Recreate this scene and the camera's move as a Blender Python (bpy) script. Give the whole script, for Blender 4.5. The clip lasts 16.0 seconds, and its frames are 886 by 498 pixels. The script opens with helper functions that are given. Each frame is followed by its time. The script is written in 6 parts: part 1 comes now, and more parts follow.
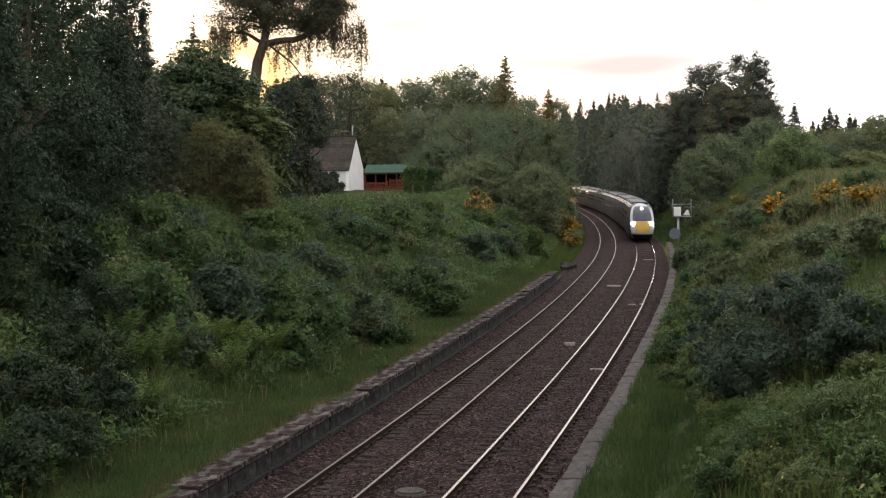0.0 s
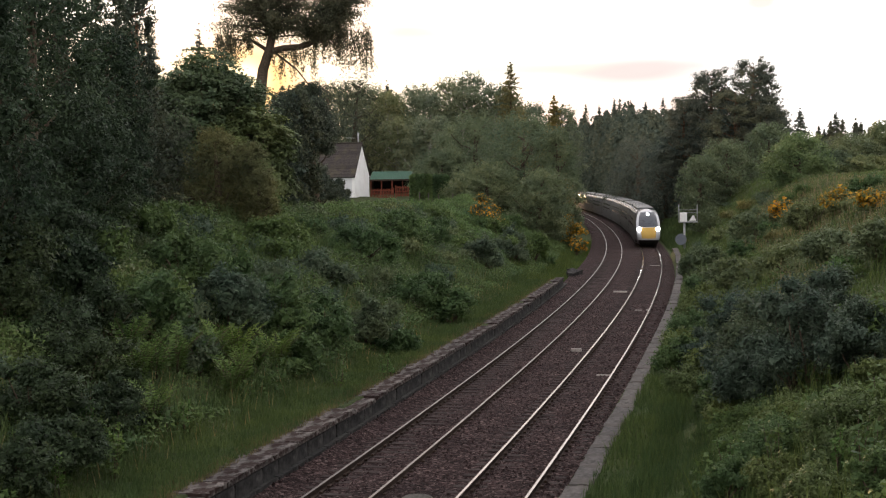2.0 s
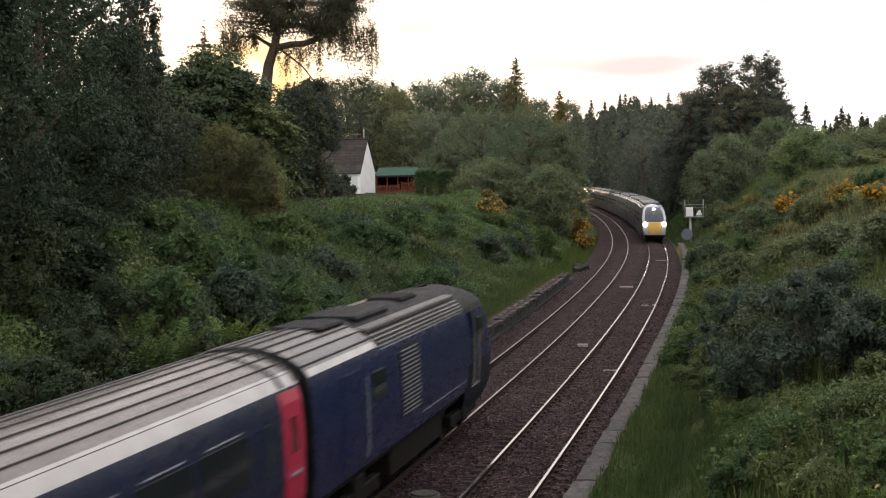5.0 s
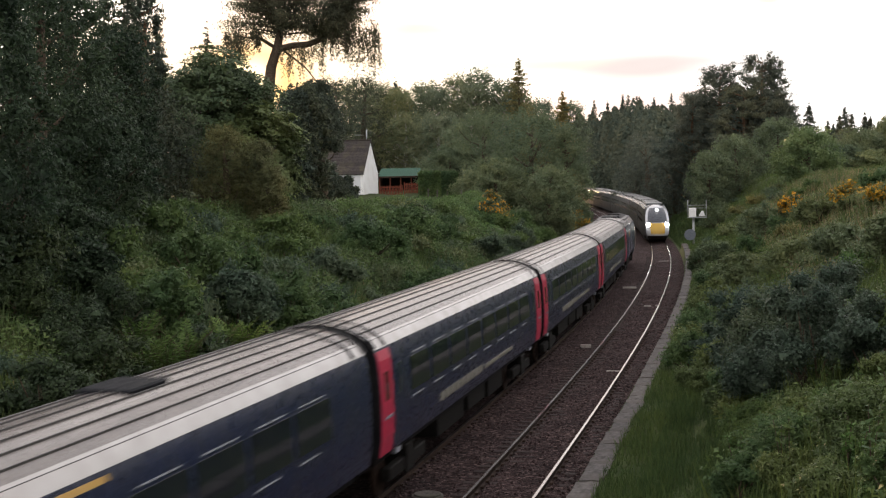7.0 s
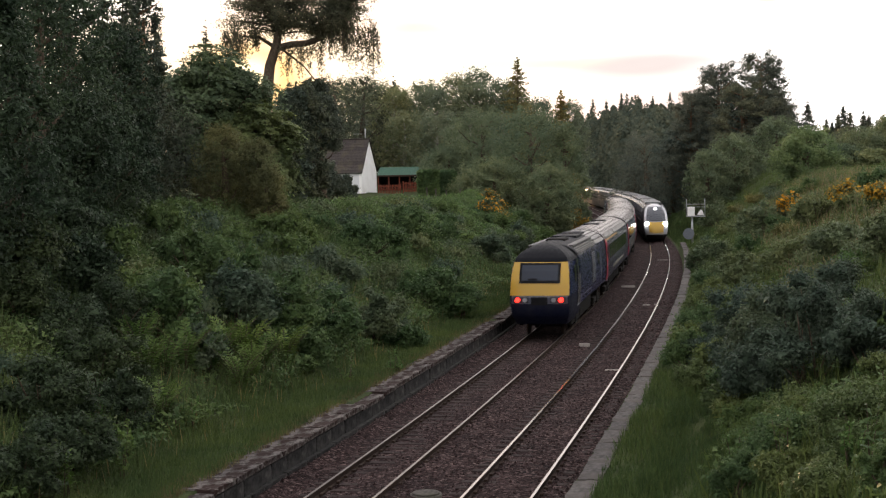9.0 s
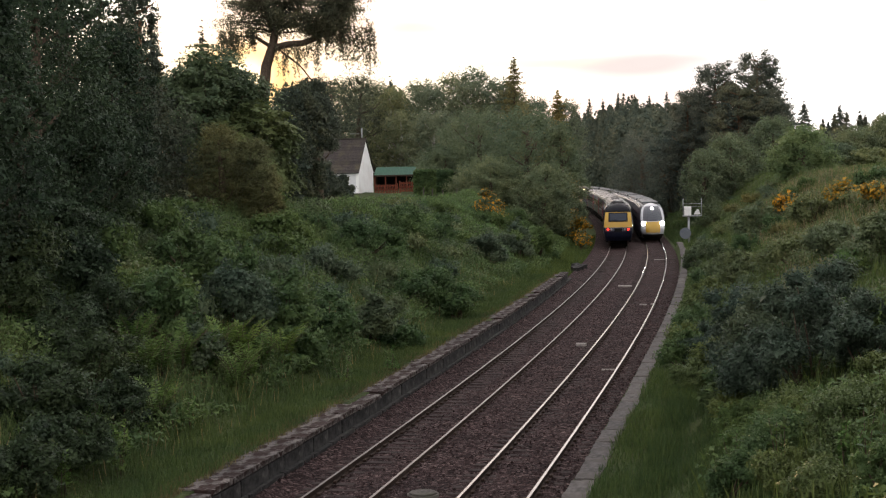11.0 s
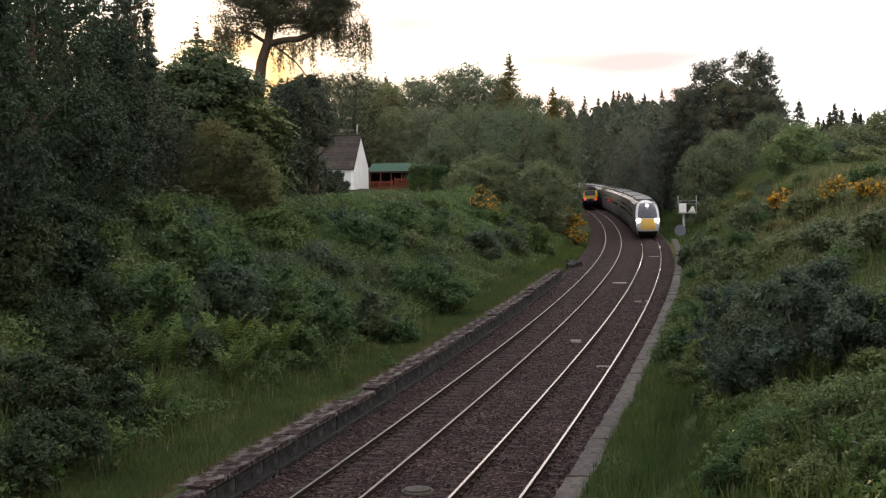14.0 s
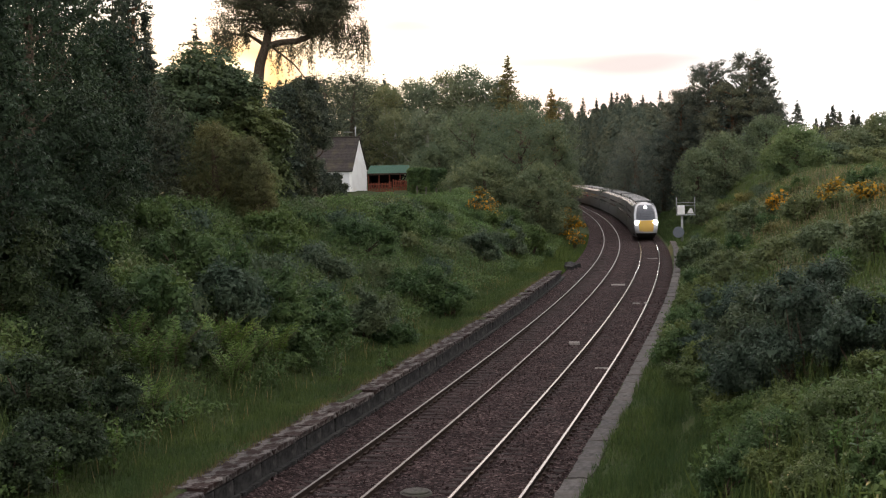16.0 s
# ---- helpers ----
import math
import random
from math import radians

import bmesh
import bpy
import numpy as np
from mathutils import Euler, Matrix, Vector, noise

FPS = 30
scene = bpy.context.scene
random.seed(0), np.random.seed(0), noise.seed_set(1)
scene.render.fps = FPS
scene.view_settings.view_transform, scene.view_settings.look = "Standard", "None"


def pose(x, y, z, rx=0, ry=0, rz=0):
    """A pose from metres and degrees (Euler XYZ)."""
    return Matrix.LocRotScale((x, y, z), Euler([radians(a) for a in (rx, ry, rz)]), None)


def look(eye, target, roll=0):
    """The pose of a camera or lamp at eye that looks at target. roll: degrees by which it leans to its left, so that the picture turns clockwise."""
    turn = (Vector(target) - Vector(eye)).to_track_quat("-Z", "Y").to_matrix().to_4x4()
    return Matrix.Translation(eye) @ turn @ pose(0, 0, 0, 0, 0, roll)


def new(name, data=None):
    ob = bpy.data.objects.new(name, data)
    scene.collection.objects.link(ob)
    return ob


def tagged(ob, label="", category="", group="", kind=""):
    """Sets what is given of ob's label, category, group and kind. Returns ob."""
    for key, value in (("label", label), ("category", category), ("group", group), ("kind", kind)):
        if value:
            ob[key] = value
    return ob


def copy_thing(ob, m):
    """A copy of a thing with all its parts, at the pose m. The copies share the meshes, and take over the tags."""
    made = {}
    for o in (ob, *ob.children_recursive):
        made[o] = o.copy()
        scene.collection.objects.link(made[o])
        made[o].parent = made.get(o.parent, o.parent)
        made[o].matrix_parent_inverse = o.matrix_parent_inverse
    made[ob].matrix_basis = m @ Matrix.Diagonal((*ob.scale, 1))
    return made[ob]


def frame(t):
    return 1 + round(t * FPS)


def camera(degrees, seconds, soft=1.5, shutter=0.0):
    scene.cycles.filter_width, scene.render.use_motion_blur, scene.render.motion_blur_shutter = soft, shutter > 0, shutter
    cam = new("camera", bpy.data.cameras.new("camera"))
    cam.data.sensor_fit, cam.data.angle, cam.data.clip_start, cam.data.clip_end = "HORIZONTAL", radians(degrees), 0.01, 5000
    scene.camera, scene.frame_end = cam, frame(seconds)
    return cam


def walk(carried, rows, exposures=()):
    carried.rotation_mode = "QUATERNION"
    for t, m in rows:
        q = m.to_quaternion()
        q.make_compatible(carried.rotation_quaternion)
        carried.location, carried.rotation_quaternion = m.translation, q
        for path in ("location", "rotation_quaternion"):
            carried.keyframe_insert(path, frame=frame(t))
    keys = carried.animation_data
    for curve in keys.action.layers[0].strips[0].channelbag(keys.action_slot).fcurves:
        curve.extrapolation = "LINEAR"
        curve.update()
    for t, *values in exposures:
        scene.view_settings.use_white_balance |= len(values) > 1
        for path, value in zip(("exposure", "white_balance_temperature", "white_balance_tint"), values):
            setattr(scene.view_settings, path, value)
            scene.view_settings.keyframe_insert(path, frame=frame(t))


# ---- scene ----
# ---------------- camera: hand-held on a bridge, only turning ----------------
EYE = Vector((0.0, 0.0, 6.90))
cam = camera(34.28, 16.0, soft=1.2, shutter=0.32)
# seconds, turn to the right, tilt up, lean (degrees)
SWAY = [
    (0, 0.224, -2.839, -0.552), (0.5, 0.143, -2.723, -0.598), (1, 0.063, -2.504, -0.635), (1.5, -0.019, -2.532, -0.678),
    (2, -0.015, -2.578, -0.770), (2.5, -0.115, -2.613, -0.799), (3, -0.203, -2.545, -0.875), (3.5, -0.196, -2.549, -0.864),
    (4, -0.170, -2.623, -0.930), (6.5, -0.370, -2.772, -1.082), (7, -0.375, -2.706, -1.068), (7.5, -0.311, -2.774, -1.057),
    (8, -0.364, -2.735, -1.070), (8.5, -0.353, -2.717, -1.037), (9, -0.323, -2.751, -1.060), (11.5, -0.124, -2.769, -1.109),
    (12, -0.031, -2.801, -1.077), (12.5, -0.057, -2.839, -1.106), (13, -0.068, -2.877, -1.074), (13.5, -0.020, -2.894, -1.004),
    (14, 0.004, -2.904, -0.965), (14.5, -0.000, -2.868, -0.972), (15, 0.037, -2.827, -0.987), (15.5, 0.104, -2.763, -0.971),
    (16, 0.069, -2.827, -0.998),
]


def aim(turn, tilt, lean):
    a, b = radians(turn), radians(tilt)
    return look(EYE, EYE + Vector((math.sin(a) * math.cos(b), math.cos(a) * math.cos(b), math.sin(b))), lean)


walk(cam, [(t, aim(a, b, c)) for t, a, b, c in SWAY], exposures=[(0.0, 0.55), (16.0, 0.55)])

# ---------------- light: low sun behind the trees, bright thin evening cloud ----------------
SUN_AZ, SUN_EL = -7.8, 4.2
world = bpy.data.worlds.new("evening_sky")
scene.world = world
world.use_nodes = True
wn, wl = world.node_tree.nodes, world.node_tree.links
sky = wn.new("ShaderNodeTexSky")
sky.sky_type = "NISHITA"
sky.sun_disc = False
sky.sun_elevation, sky.sun_rotation = radians(SUN_EL), radians(SUN_AZ)
sky.air_density, sky.dust_density = 1.0, 2.0
tc = wn.new("ShaderNodeTexCoord")
mp = wn.new("ShaderNodeMapping")
mp.inputs["Scale"].default_value = (5.0, 1.0, 26.0)
wl.new(tc.outputs["Generated"], mp.inputs["Vector"])
cn = wn.new("ShaderNodeTexNoise")
cn.inputs["Scale"].default_value, cn.inputs["Detail"].default_value = 1.3, 4.0
wl.new(mp.outputs["Vector"], cn.inputs["Vector"])
cr = wn.new("ShaderNodeValToRGB")
cr.color_ramp.elements[0].position, cr.color_ramp.elements[0].color = 0.44, (9.9, 9.95, 10.1, 1)
cr.color_ramp.elements[1].position, cr.color_ramp.elements[1].color = 0.56, (6.1, 5.45, 5.6, 1)
wl.new(cn.outputs["Fac"], cr.inputs["Fac"])
mixs = wn.new("ShaderNodeMix")
mixs.data_type = "RGBA"
mixs.inputs[0].default_value = 0.9
wl.new(sky.outputs["Color"], mixs.inputs[6])
wl.new(cr.outputs["Color"], mixs.inputs[7])
bg = wn["Background"]
bg.inputs["Strength"].default_value = 0.135


def sky_patch(at, size, blur, colour, amount, under):
    """Soft oval part of the sky round a direction: a cloud bank or the glow about the sun."""
    off = wn.new("ShaderNodeVectorMath")
    off.operation = "SUBTRACT"
    off.inputs[1].default_value = at
    wl.new(tc.outputs["Generated"], off.inputs[0])
    sc = wn.new("ShaderNodeVectorMath")
    sc.operation = "DIVIDE"
    sc.inputs[1].default_value = size
    wl.new(off.outputs[0], sc.inputs[0])
    ln = wn.new("ShaderNodeVectorMath")
    ln.operation = "LENGTH"
    wl.new(sc.outputs[0], ln.inputs[0])
    wob = wn.new("ShaderNodeMath")
    wob.operation = "MULTIPLY_ADD"
    wl.new(cn.outputs["Fac"], wob.inputs[0])
    wob.inputs[1].default_value = blur
    wl.new(ln.outputs["Value"], wob.inputs[2])
    fade = wn.new("ShaderNodeMapRange")
    fade.interpolation_type = "SMOOTHSTEP"
    fade.inputs["From Min"].default_value, fade.inputs["From Max"].default_value = 1.0 + blur * 0.5, 0.15 + blur * 0.5
    fade.inputs["To Min"].default_value, fade.inputs["To Max"].default_value = 0.0, amount
    wl.new(wob.outputs[0], fade.inputs["Value"])
    mx = wn.new("ShaderNodeMix")
    mx.data_type = "RGBA"
    wl.new(fade.outputs[0], mx.inputs[0])
    wl.new(under, mx.inputs[6])
    mx.inputs[7].default_value = (*colour, 1)
    return mx.outputs[2]


sun_way = (math.sin(radians(SUN_AZ)), math.cos(radians(SUN_AZ)), math.sin(radians(SUN_EL)))
out_sky = sky_patch(sun_way, (0.3, 0.5, 0.06), 0.2, (8.8, 7.8, 5.4), 0.55, mixs.outputs[2])
out_sky = sky_patch(sun_way, (0.07, 0.2, 0.04), 0.2, (9.8, 5.2, 1.3), 0.95, out_sky)
out_sky = sky_patch(sun_way, (0.026, 0.2, 0.02), 0.15, (13.0, 10.6, 6.6), 0.95, out_sky)
out_sky = sky_patch((0.131, 0.988, 0.0755), (0.09, 0.3, 0.0165), 1.2, (4.75, 4.1, 3.9), 0.95, out_sky)
out_sky = sky_patch((0.047, 0.99, 0.079), (0.08, 0.3, 0.006), 1.2, (5.6, 5.3, 4.2), 0.8, out_sky)
out_sky = sky_patch((0.215, 0.97, 0.119), (0.018, 0.3, 0.009), 1.2, (5.1, 4.4, 4.0), 0.9, out_sky)
out_sky = sky_patch((-0.02, 0.99, 0.105), (0.04, 0.3, 0.008), 1.2, (5.6, 5.3, 4.3), 0.8, out_sky)
wl.new(out_sky, bg.inputs["Color"])

sun = new("sun", bpy.data.lights.new("sun", "SUN"))
sun.data.energy, sun.data.angle, sun.data.color = 2.5, radians(0.6), (1.0, 0.62, 0.32)
sd = Vector((math.sin(radians(SUN_AZ)) * math.cos(radians(SUN_EL)), math.cos(radians(SUN_AZ)) * math.cos(radians(SUN_EL)), math.sin(radians(SUN_EL))))
sun.matrix_world = look(sd * 200, (0, 0, 0))

# ---------------- materials ----------------


def nodes_of(name):
    m = bpy.data.materials.new(name)
    m.use_nodes = True
    return m, m.node_tree.nodes, m.node_tree.links, m.node_tree.nodes["Principled BSDF"]


def grain(nt, lk, scale, detail=4.0, src="Object"):
    co = nt.new("ShaderNodeTexCoord")
    nz = nt.new("ShaderNodeTexNoise")
    nz.inputs["Scale"].default_value, nz.inputs["Detail"].default_value = scale, detail
    lk.new(co.outputs[src], nz.inputs["Vector"])
    return nz


def ramp(nt, lk, out, stops):
    r = nt.new("ShaderNodeValToRGB")
    e = r.color_ramp.elements
    while len(e) < len(stops):
        e.new(0.5)
    for el, (p, c) in zip(e, stops):
        el.position, el.color = p, (*c, 1)
    lk.new(out, r.inputs["Fac"])
    return r.outputs["Color"]


def blend(nt, lk, fac, a, b, mode="MIX"):
    m = nt.new("ShaderNodeMix")
    m.data_type, m.blend_type = "RGBA", mode
    for sock, val in ((m.inputs[0], fac), (m.inputs[6], a), (m.inputs[7], b)):
        if isinstance(val, (int, float)):
            sock.default_value = val
        elif isinstance(val, tuple):
            sock.default_value = (*val, 1)
        else:
            lk.new(val, sock)
    return m.outputs[2]


def surface(name, c1, c2, rough=0.7, metal=0.0, fine=20.0, coarse=1.2, bump=0.2, dirt=None, dist=0.02, spec=0.12, edge=(0.45, 0.7)):
    """Colour at two scales with relief."""
    m, nt, lk, p = nodes_of(name)
    a, b = grain(nt, lk, fine), grain(nt, lk, coarse, 3.0)
    col = ramp(nt, lk, a.outputs["Fac"], [(0.35, c1), (0.65, c2)])
    if dirt:
        f = ramp(nt, lk, b.outputs["Fac"], [(edge[0], (0, 0, 0)), (edge[1], (1, 1, 1))])
        col = blend(nt, lk, f, col, dirt)
    oi = nt.new("ShaderNodeObjectInfo")
    v = ramp(nt, lk, oi.outputs["Random"], [(0.0, (0.78, 0.78, 0.78)), (1.0, (1.12, 1.1, 1.06))])
    col = blend(nt, lk, 1.0, col, v, "MULTIPLY")
    lk.new(col, p.inputs["Base Color"])
    p.inputs["Roughness"].default_value, p.inputs["Metallic"].default_value = rough, metal
    p.inputs["Specular IOR Level"].default_value = spec
    if bump:
        bp = nt.new("ShaderNodeBump")
        bp.inputs["Strength"].default_value, bp.inputs["Distance"].default_value = bump, dist
        lk.new(a.outputs["Fac"], bp.inputs["Height"])
        lk.new(bp.outputs["Normal"], p.inputs["Normal"])
    return m


def paint(name, c, rough=0.35, dirt=(0.05, 0.045, 0.04), amount=0.25, metal=0.0, spec=0.5):
    m, nt, lk, p = nodes_of(name)
    a = grain(nt, lk, 1.6, 6.0)
    f = ramp(nt, lk, a.outputs["Fac"], [(0.42, (0, 0, 0)), (0.75, (amount, amount, amount))])
    lk.new(blend(nt, lk, f, c, dirt), p.inputs["Base Color"])
    b = grain(nt, lk, 9.0, 3.0)
    lk.new(ramp(nt, lk, b.outputs["Fac"], [(0.3, (rough * 0.8,) * 3), (0.7, (min(1, rough * 1.3),) * 3)]), p.inputs["Roughness"])
    p.inputs["Metallic"].default_value = metal
    p.inputs["Specular IOR Level"].default_value = spec
    return m


def glow(name, c, strength):
    m, nt, lk, p = nodes_of(name)
    p.inputs["Base Color"].default_value = (*c, 1)
    p.inputs["Emission Color"].default_value = (*c, 1)
    p.inputs["Emission Strength"].default_value = strength
    return m


def leaf_mat(name, dark, light, trans=0.32, rough=0.5, spec=0.18):
    m, nt, lk, p = nodes_of(name)
    g = nt.new("ShaderNodeNewGeometry")
    oi = nt.new("ShaderNodeObjectInfo")
    col = ramp(nt, lk, g.outputs["Random Per Island"], [(0.0, dark), (1.0, light)])
    nz = grain(nt, lk, 0.55, 2.0)
    patch = ramp(nt, lk, nz.outputs["Fac"], [(0.3, (0.75, 0.8, 0.88)), (0.7, (1.28, 1.15, 1.06))])
    col = blend(nt, lk, 1.0, col, patch, "MULTIPLY")
    v = ramp(nt, lk, oi.outputs["Random"], [(0.0, (0.75, 0.82, 0.85)), (0.5, (1.0, 1.0, 1.0)), (1.0, (1.2, 1.1, 0.85))])
    col = blend(nt, lk, 1.0, col, v, "MULTIPLY")
    lk.new(col, p.inputs["Base Color"])
    p.inputs["Roughness"].default_value, p.inputs["Specular IOR Level"].default_value = rough, spec
    tr = nt.new("ShaderNodeBsdfTranslucent")
    lk.new(col, tr.inputs["Color"])
    mx = nt.new("ShaderNodeMixShader")
    mx.inputs[0].default_value = trans
    lk.new(p.outputs[0], mx.inputs[1])
    lk.new(tr.outputs[0], mx.inputs[2])
    lk.new(mx.outputs[0], nt["Material Output"].inputs["Surface"])
    return m


LEAF = leaf_mat("broad_leaf", (0.056, 0.098, 0.036), (0.1, 0.158, 0.057), 0.38)
LEAF_DARK = leaf_mat("dark_leaf", (0.02, 0.034, 0.0183), (0.047, 0.075, 0.0366))
# paler than the near leaves: some distance haze is mixed into this colour
LEAF_BIRCH = leaf_mat("birch_leaf", (0.105, 0.138, 0.076), (0.178, 0.22, 0.122), 0.44)
LEAF_GREY = leaf_mat("willow_leaf", (0.06, 0.093, 0.0555), (0.103, 0.14, 0.0861), 0.38)
LEAF_WILLOW = leaf_mat("willow_leaf_dark", (0.038, 0.06, 0.038), (0.085, 0.118, 0.076), 0.28)
LEAF_BRIGHT = leaf_mat("young_leaf", (0.06, 0.12, 0.0295), (0.12, 0.2, 0.059))
LEAF_ROUND = leaf_mat("fresh_round_leaf", (0.11, 0.16, 0.065), (0.19, 0.255, 0.11), 0.45)
LEAF_VERGE = leaf_mat("verge_leaf", (0.07, 0.1, 0.032), (0.125, 0.165, 0.06), 0.35)
LEAF_BROWN = leaf_mat("brown_leaf", (0.1, 0.108, 0.044), (0.175, 0.178, 0.08), 0.42)
LARCH = leaf_mat("larch_needle", (0.075, 0.08, 0.05), (0.15, 0.15, 0.09), 0.5)
# gold of low sun shining through, put into the leaf colour
GOLDEN = leaf_mat("backlit_birch_leaf", (0.15, 0.14, 0.06), (0.26, 0.23, 0.1), 0.6)
SYCAMORE = leaf_mat("layered_sycamore_leaf", (0.066, 0.1, 0.048), (0.118, 0.162, 0.08), 0.32, 0.5, 0.15)
NEEDLE = leaf_mat("pine_needle", (0.042, 0.056, 0.0401), (0.086, 0.106, 0.0684), 0.28)
# the next three are lightened so the colour itself carries the distance haze
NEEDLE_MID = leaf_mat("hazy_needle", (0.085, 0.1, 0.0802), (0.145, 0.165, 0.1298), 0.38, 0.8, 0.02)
NEEDLE_FAR = leaf_mat("far_hazy_needle", (0.09, 0.105, 0.08), (0.145, 0.165, 0.12), 0.3, 0.9, 0.0)
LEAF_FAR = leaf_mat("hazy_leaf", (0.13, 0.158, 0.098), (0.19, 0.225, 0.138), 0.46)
BROOM = leaf_mat("broom_stem", (0.08, 0.11, 0.0519), (0.15, 0.185, 0.0897), 0.3)
RUSSET = leaf_mat("russet_leaf", (0.1, 0.062, 0.03), (0.19, 0.115, 0.05), 0.3, 0.8, 0.05)
FLOWER = leaf_mat("yellow_flower", (0.36, 0.19, 0.014), (0.58, 0.33, 0.03), 0.3)
BRACKEN = leaf_mat("bracken_frond", (0.065, 0.115, 0.027), (0.125, 0.195, 0.05))
GRASS = leaf_mat("grass_blade", (0.042, 0.075, 0.024), (0.09, 0.13, 0.046), 0.28)
STRAW_GREEN = leaf_mat("faded_grass", (0.09, 0.085, 0.038), (0.16, 0.14, 0.07), 0.25)
STRAW = leaf_mat("dry_grass", (0.16, 0.13, 0.07), (0.3, 0.25, 0.15), 0.25)
BARK = surface("bark", (0.05, 0.038, 0.028), (0.12, 0.09, 0.065), 0.9, 0, 14, 2, 0.6)
BARK_PINE = surface("pine_bark", (0.09, 0.05, 0.03), (0.2, 0.11, 0.065), 0.9, 0, 12, 2, 0.6)
BARK_BIRCH = surface("birch_bark", (0.3, 0.29, 0.26), (0.55, 0.53, 0.49), 0.8, 0, 9, 2, 0.3, (0.08, 0.07, 0.06))
SOIL = surface("bank_soil", (0.022, 0.032, 0.012), (0.05, 0.065, 0.024), 0.95, 0, 6, 0.35, 0.8, (0.05, 0.06, 0.02), 0.08)
def ballast_mat():
    m, nt, lk, p = nodes_of("ballast_bed")
    co = nt.new("ShaderNodeTexCoord")
    vo = nt.new("ShaderNodeTexVoronoi")
    vo.inputs["Scale"].default_value = 15.0
    lk.new(co.outputs["Object"], vo.inputs["Vector"])
    sep = nt.new("ShaderNodeSeparateColor")
    lk.new(vo.outputs["Color"], sep.inputs[0])
    col = ramp(nt, lk, sep.outputs[0], [(0.0, (0.008, 0.0053, 0.0051)), (0.55, (0.034, 0.0218, 0.0213)), (0.85, (0.062, 0.0415, 0.0405)), (1.0, (0.14, 0.104, 0.1))])
    g = grain(nt, lk, 0.6, 4.0)
    col = blend(nt, lk, 1.0, col, ramp(nt, lk, g.outputs["Fac"], [(0.35, (0.75, 0.72, 0.72)), (0.65, (1.2, 1.15, 1.12))]), "MULTIPLY")
    lk.new(col, p.inputs["Base Color"])
    p.inputs["Roughness"].default_value = 0.95
    p.inputs["Specular IOR Level"].default_value = 0.08
    bp = nt.new("ShaderNodeBump")
    bp.inputs["Strength"].default_value, bp.inputs["Distance"].default_value = 1.0, 0.06
    bp.invert = True
    lk.new(vo.outputs["Distance"], bp.inputs["Height"])
    lk.new(bp.outputs["Normal"], p.inputs["Normal"])
    return m


BALLAST = ballast_mat()
SLEEPER = surface("sleeper_concrete", (0.026, 0.019, 0.018), (0.055, 0.042, 0.04), 0.9, 0, 12, 2, 0.4, (0.03, 0.021, 0.02))
RAIL_TOP = surface("rail_head", (0.24, 0.205, 0.19), (0.34, 0.3, 0.28), 0.17, 1.0, 6, 0.6, 0.03, spec=0.5)
RAIL_DULL = surface("dull_rail_head", (0.11, 0.095, 0.09), (0.19, 0.165, 0.155), 0.36, 1.0, 6, 0.6, 0.03)
RAIL_SIDE = surface("rail_rust", (0.022, 0.015, 0.012), (0.055, 0.036, 0.028), 0.85, 0.1, 20, 1.5, 0.3)
WALLSTONE = surface("wall_stone", (0.02, 0.0195, 0.019), (0.052, 0.05, 0.049), 0.9, 0, 7, 2.6, 0.6, (0.085, 0.08, 0.078), edge=(0.62, 0.74))
COPING = surface("coping_stone", (0.055, 0.049, 0.047), (0.15, 0.134, 0.128), 0.9, 0, 11, 5.0, 0.9, (0.03, 0.019, 0.017), edge=(0.47, 0.56))
KERB = surface("platform_coping", (0.06, 0.055, 0.053), (0.115, 0.106, 0.102), 0.85, 0, 9, 1.0, 0.4, (0.085, 0.075, 0.068))
RENDERED = surface("white_render", (0.8, 0.81, 0.82), (0.86, 0.87, 0.88), 0.85, 0, 14, 0.8, 0.15, (0.74, 0.74, 0.74))
ROOFTILE = surface("roof_tile", (0.036, 0.032, 0.031), (0.07, 0.06, 0.057), 0.85, 0, 8, 1, 0.4, (0.08, 0.07, 0.05))
GREENROOF = surface("green_sheet", (0.024, 0.07, 0.047), (0.038, 0.1, 0.066), 0.6, 0, 5, 0.7, 0.1)
REDWOOD = surface("red_wood", (0.12, 0.036, 0.024), (0.2, 0.066, 0.04), 0.8, 0, 9, 1.5, 0.3)
DARKWOOD = surface("dark_wood", (0.04, 0.028, 0.022), (0.08, 0.055, 0.04), 0.85, 0, 9, 1.5, 0.3)
STEEL = surface("galvanised", (0.3, 0.31, 0.32), (0.42, 0.43, 0.44), 0.5, 0.6, 14, 2, 0.05)
SIGNBACK = surface("sign_back", (0.11, 0.125, 0.15), (0.15, 0.165, 0.19), 0.5, 0.2, 8, 2, 0.02)
WHITE = surface("white_paint", (0.74, 0.74, 0.73), (0.82, 0.82, 0.81), 0.5, 0, 8, 2, 0.02)
CONCRETE = surface("concrete", (0.07, 0.063, 0.058), (0.135, 0.123, 0.11), 0.9, 0, 11, 1.6, 0.3, (0.08, 0.08, 0.06))
PALE_BLOCK = surface("pale_concrete", (0.2, 0.18, 0.17), (0.34, 0.31, 0.29), 0.9, 0, 11, 1.6, 0.3)
VALANCE = paint("valance_black", (0.006, 0.008, 0.022), 0.6, spec=0.15)
NAVY = paint("navy_paint", (0.009, 0.0145, 0.058), 0.25, (0.03, 0.028, 0.03), 0.15, spec=0.25)
SLATE = paint("slate_paint", (0.009, 0.0145, 0.042), 0.28, (0.035, 0.033, 0.032), 0.4)
YELLOW = paint("warning_yellow", (0.42, 0.25, 0.02), 0.35, (0.3, 0.2, 0.08), 0.2)
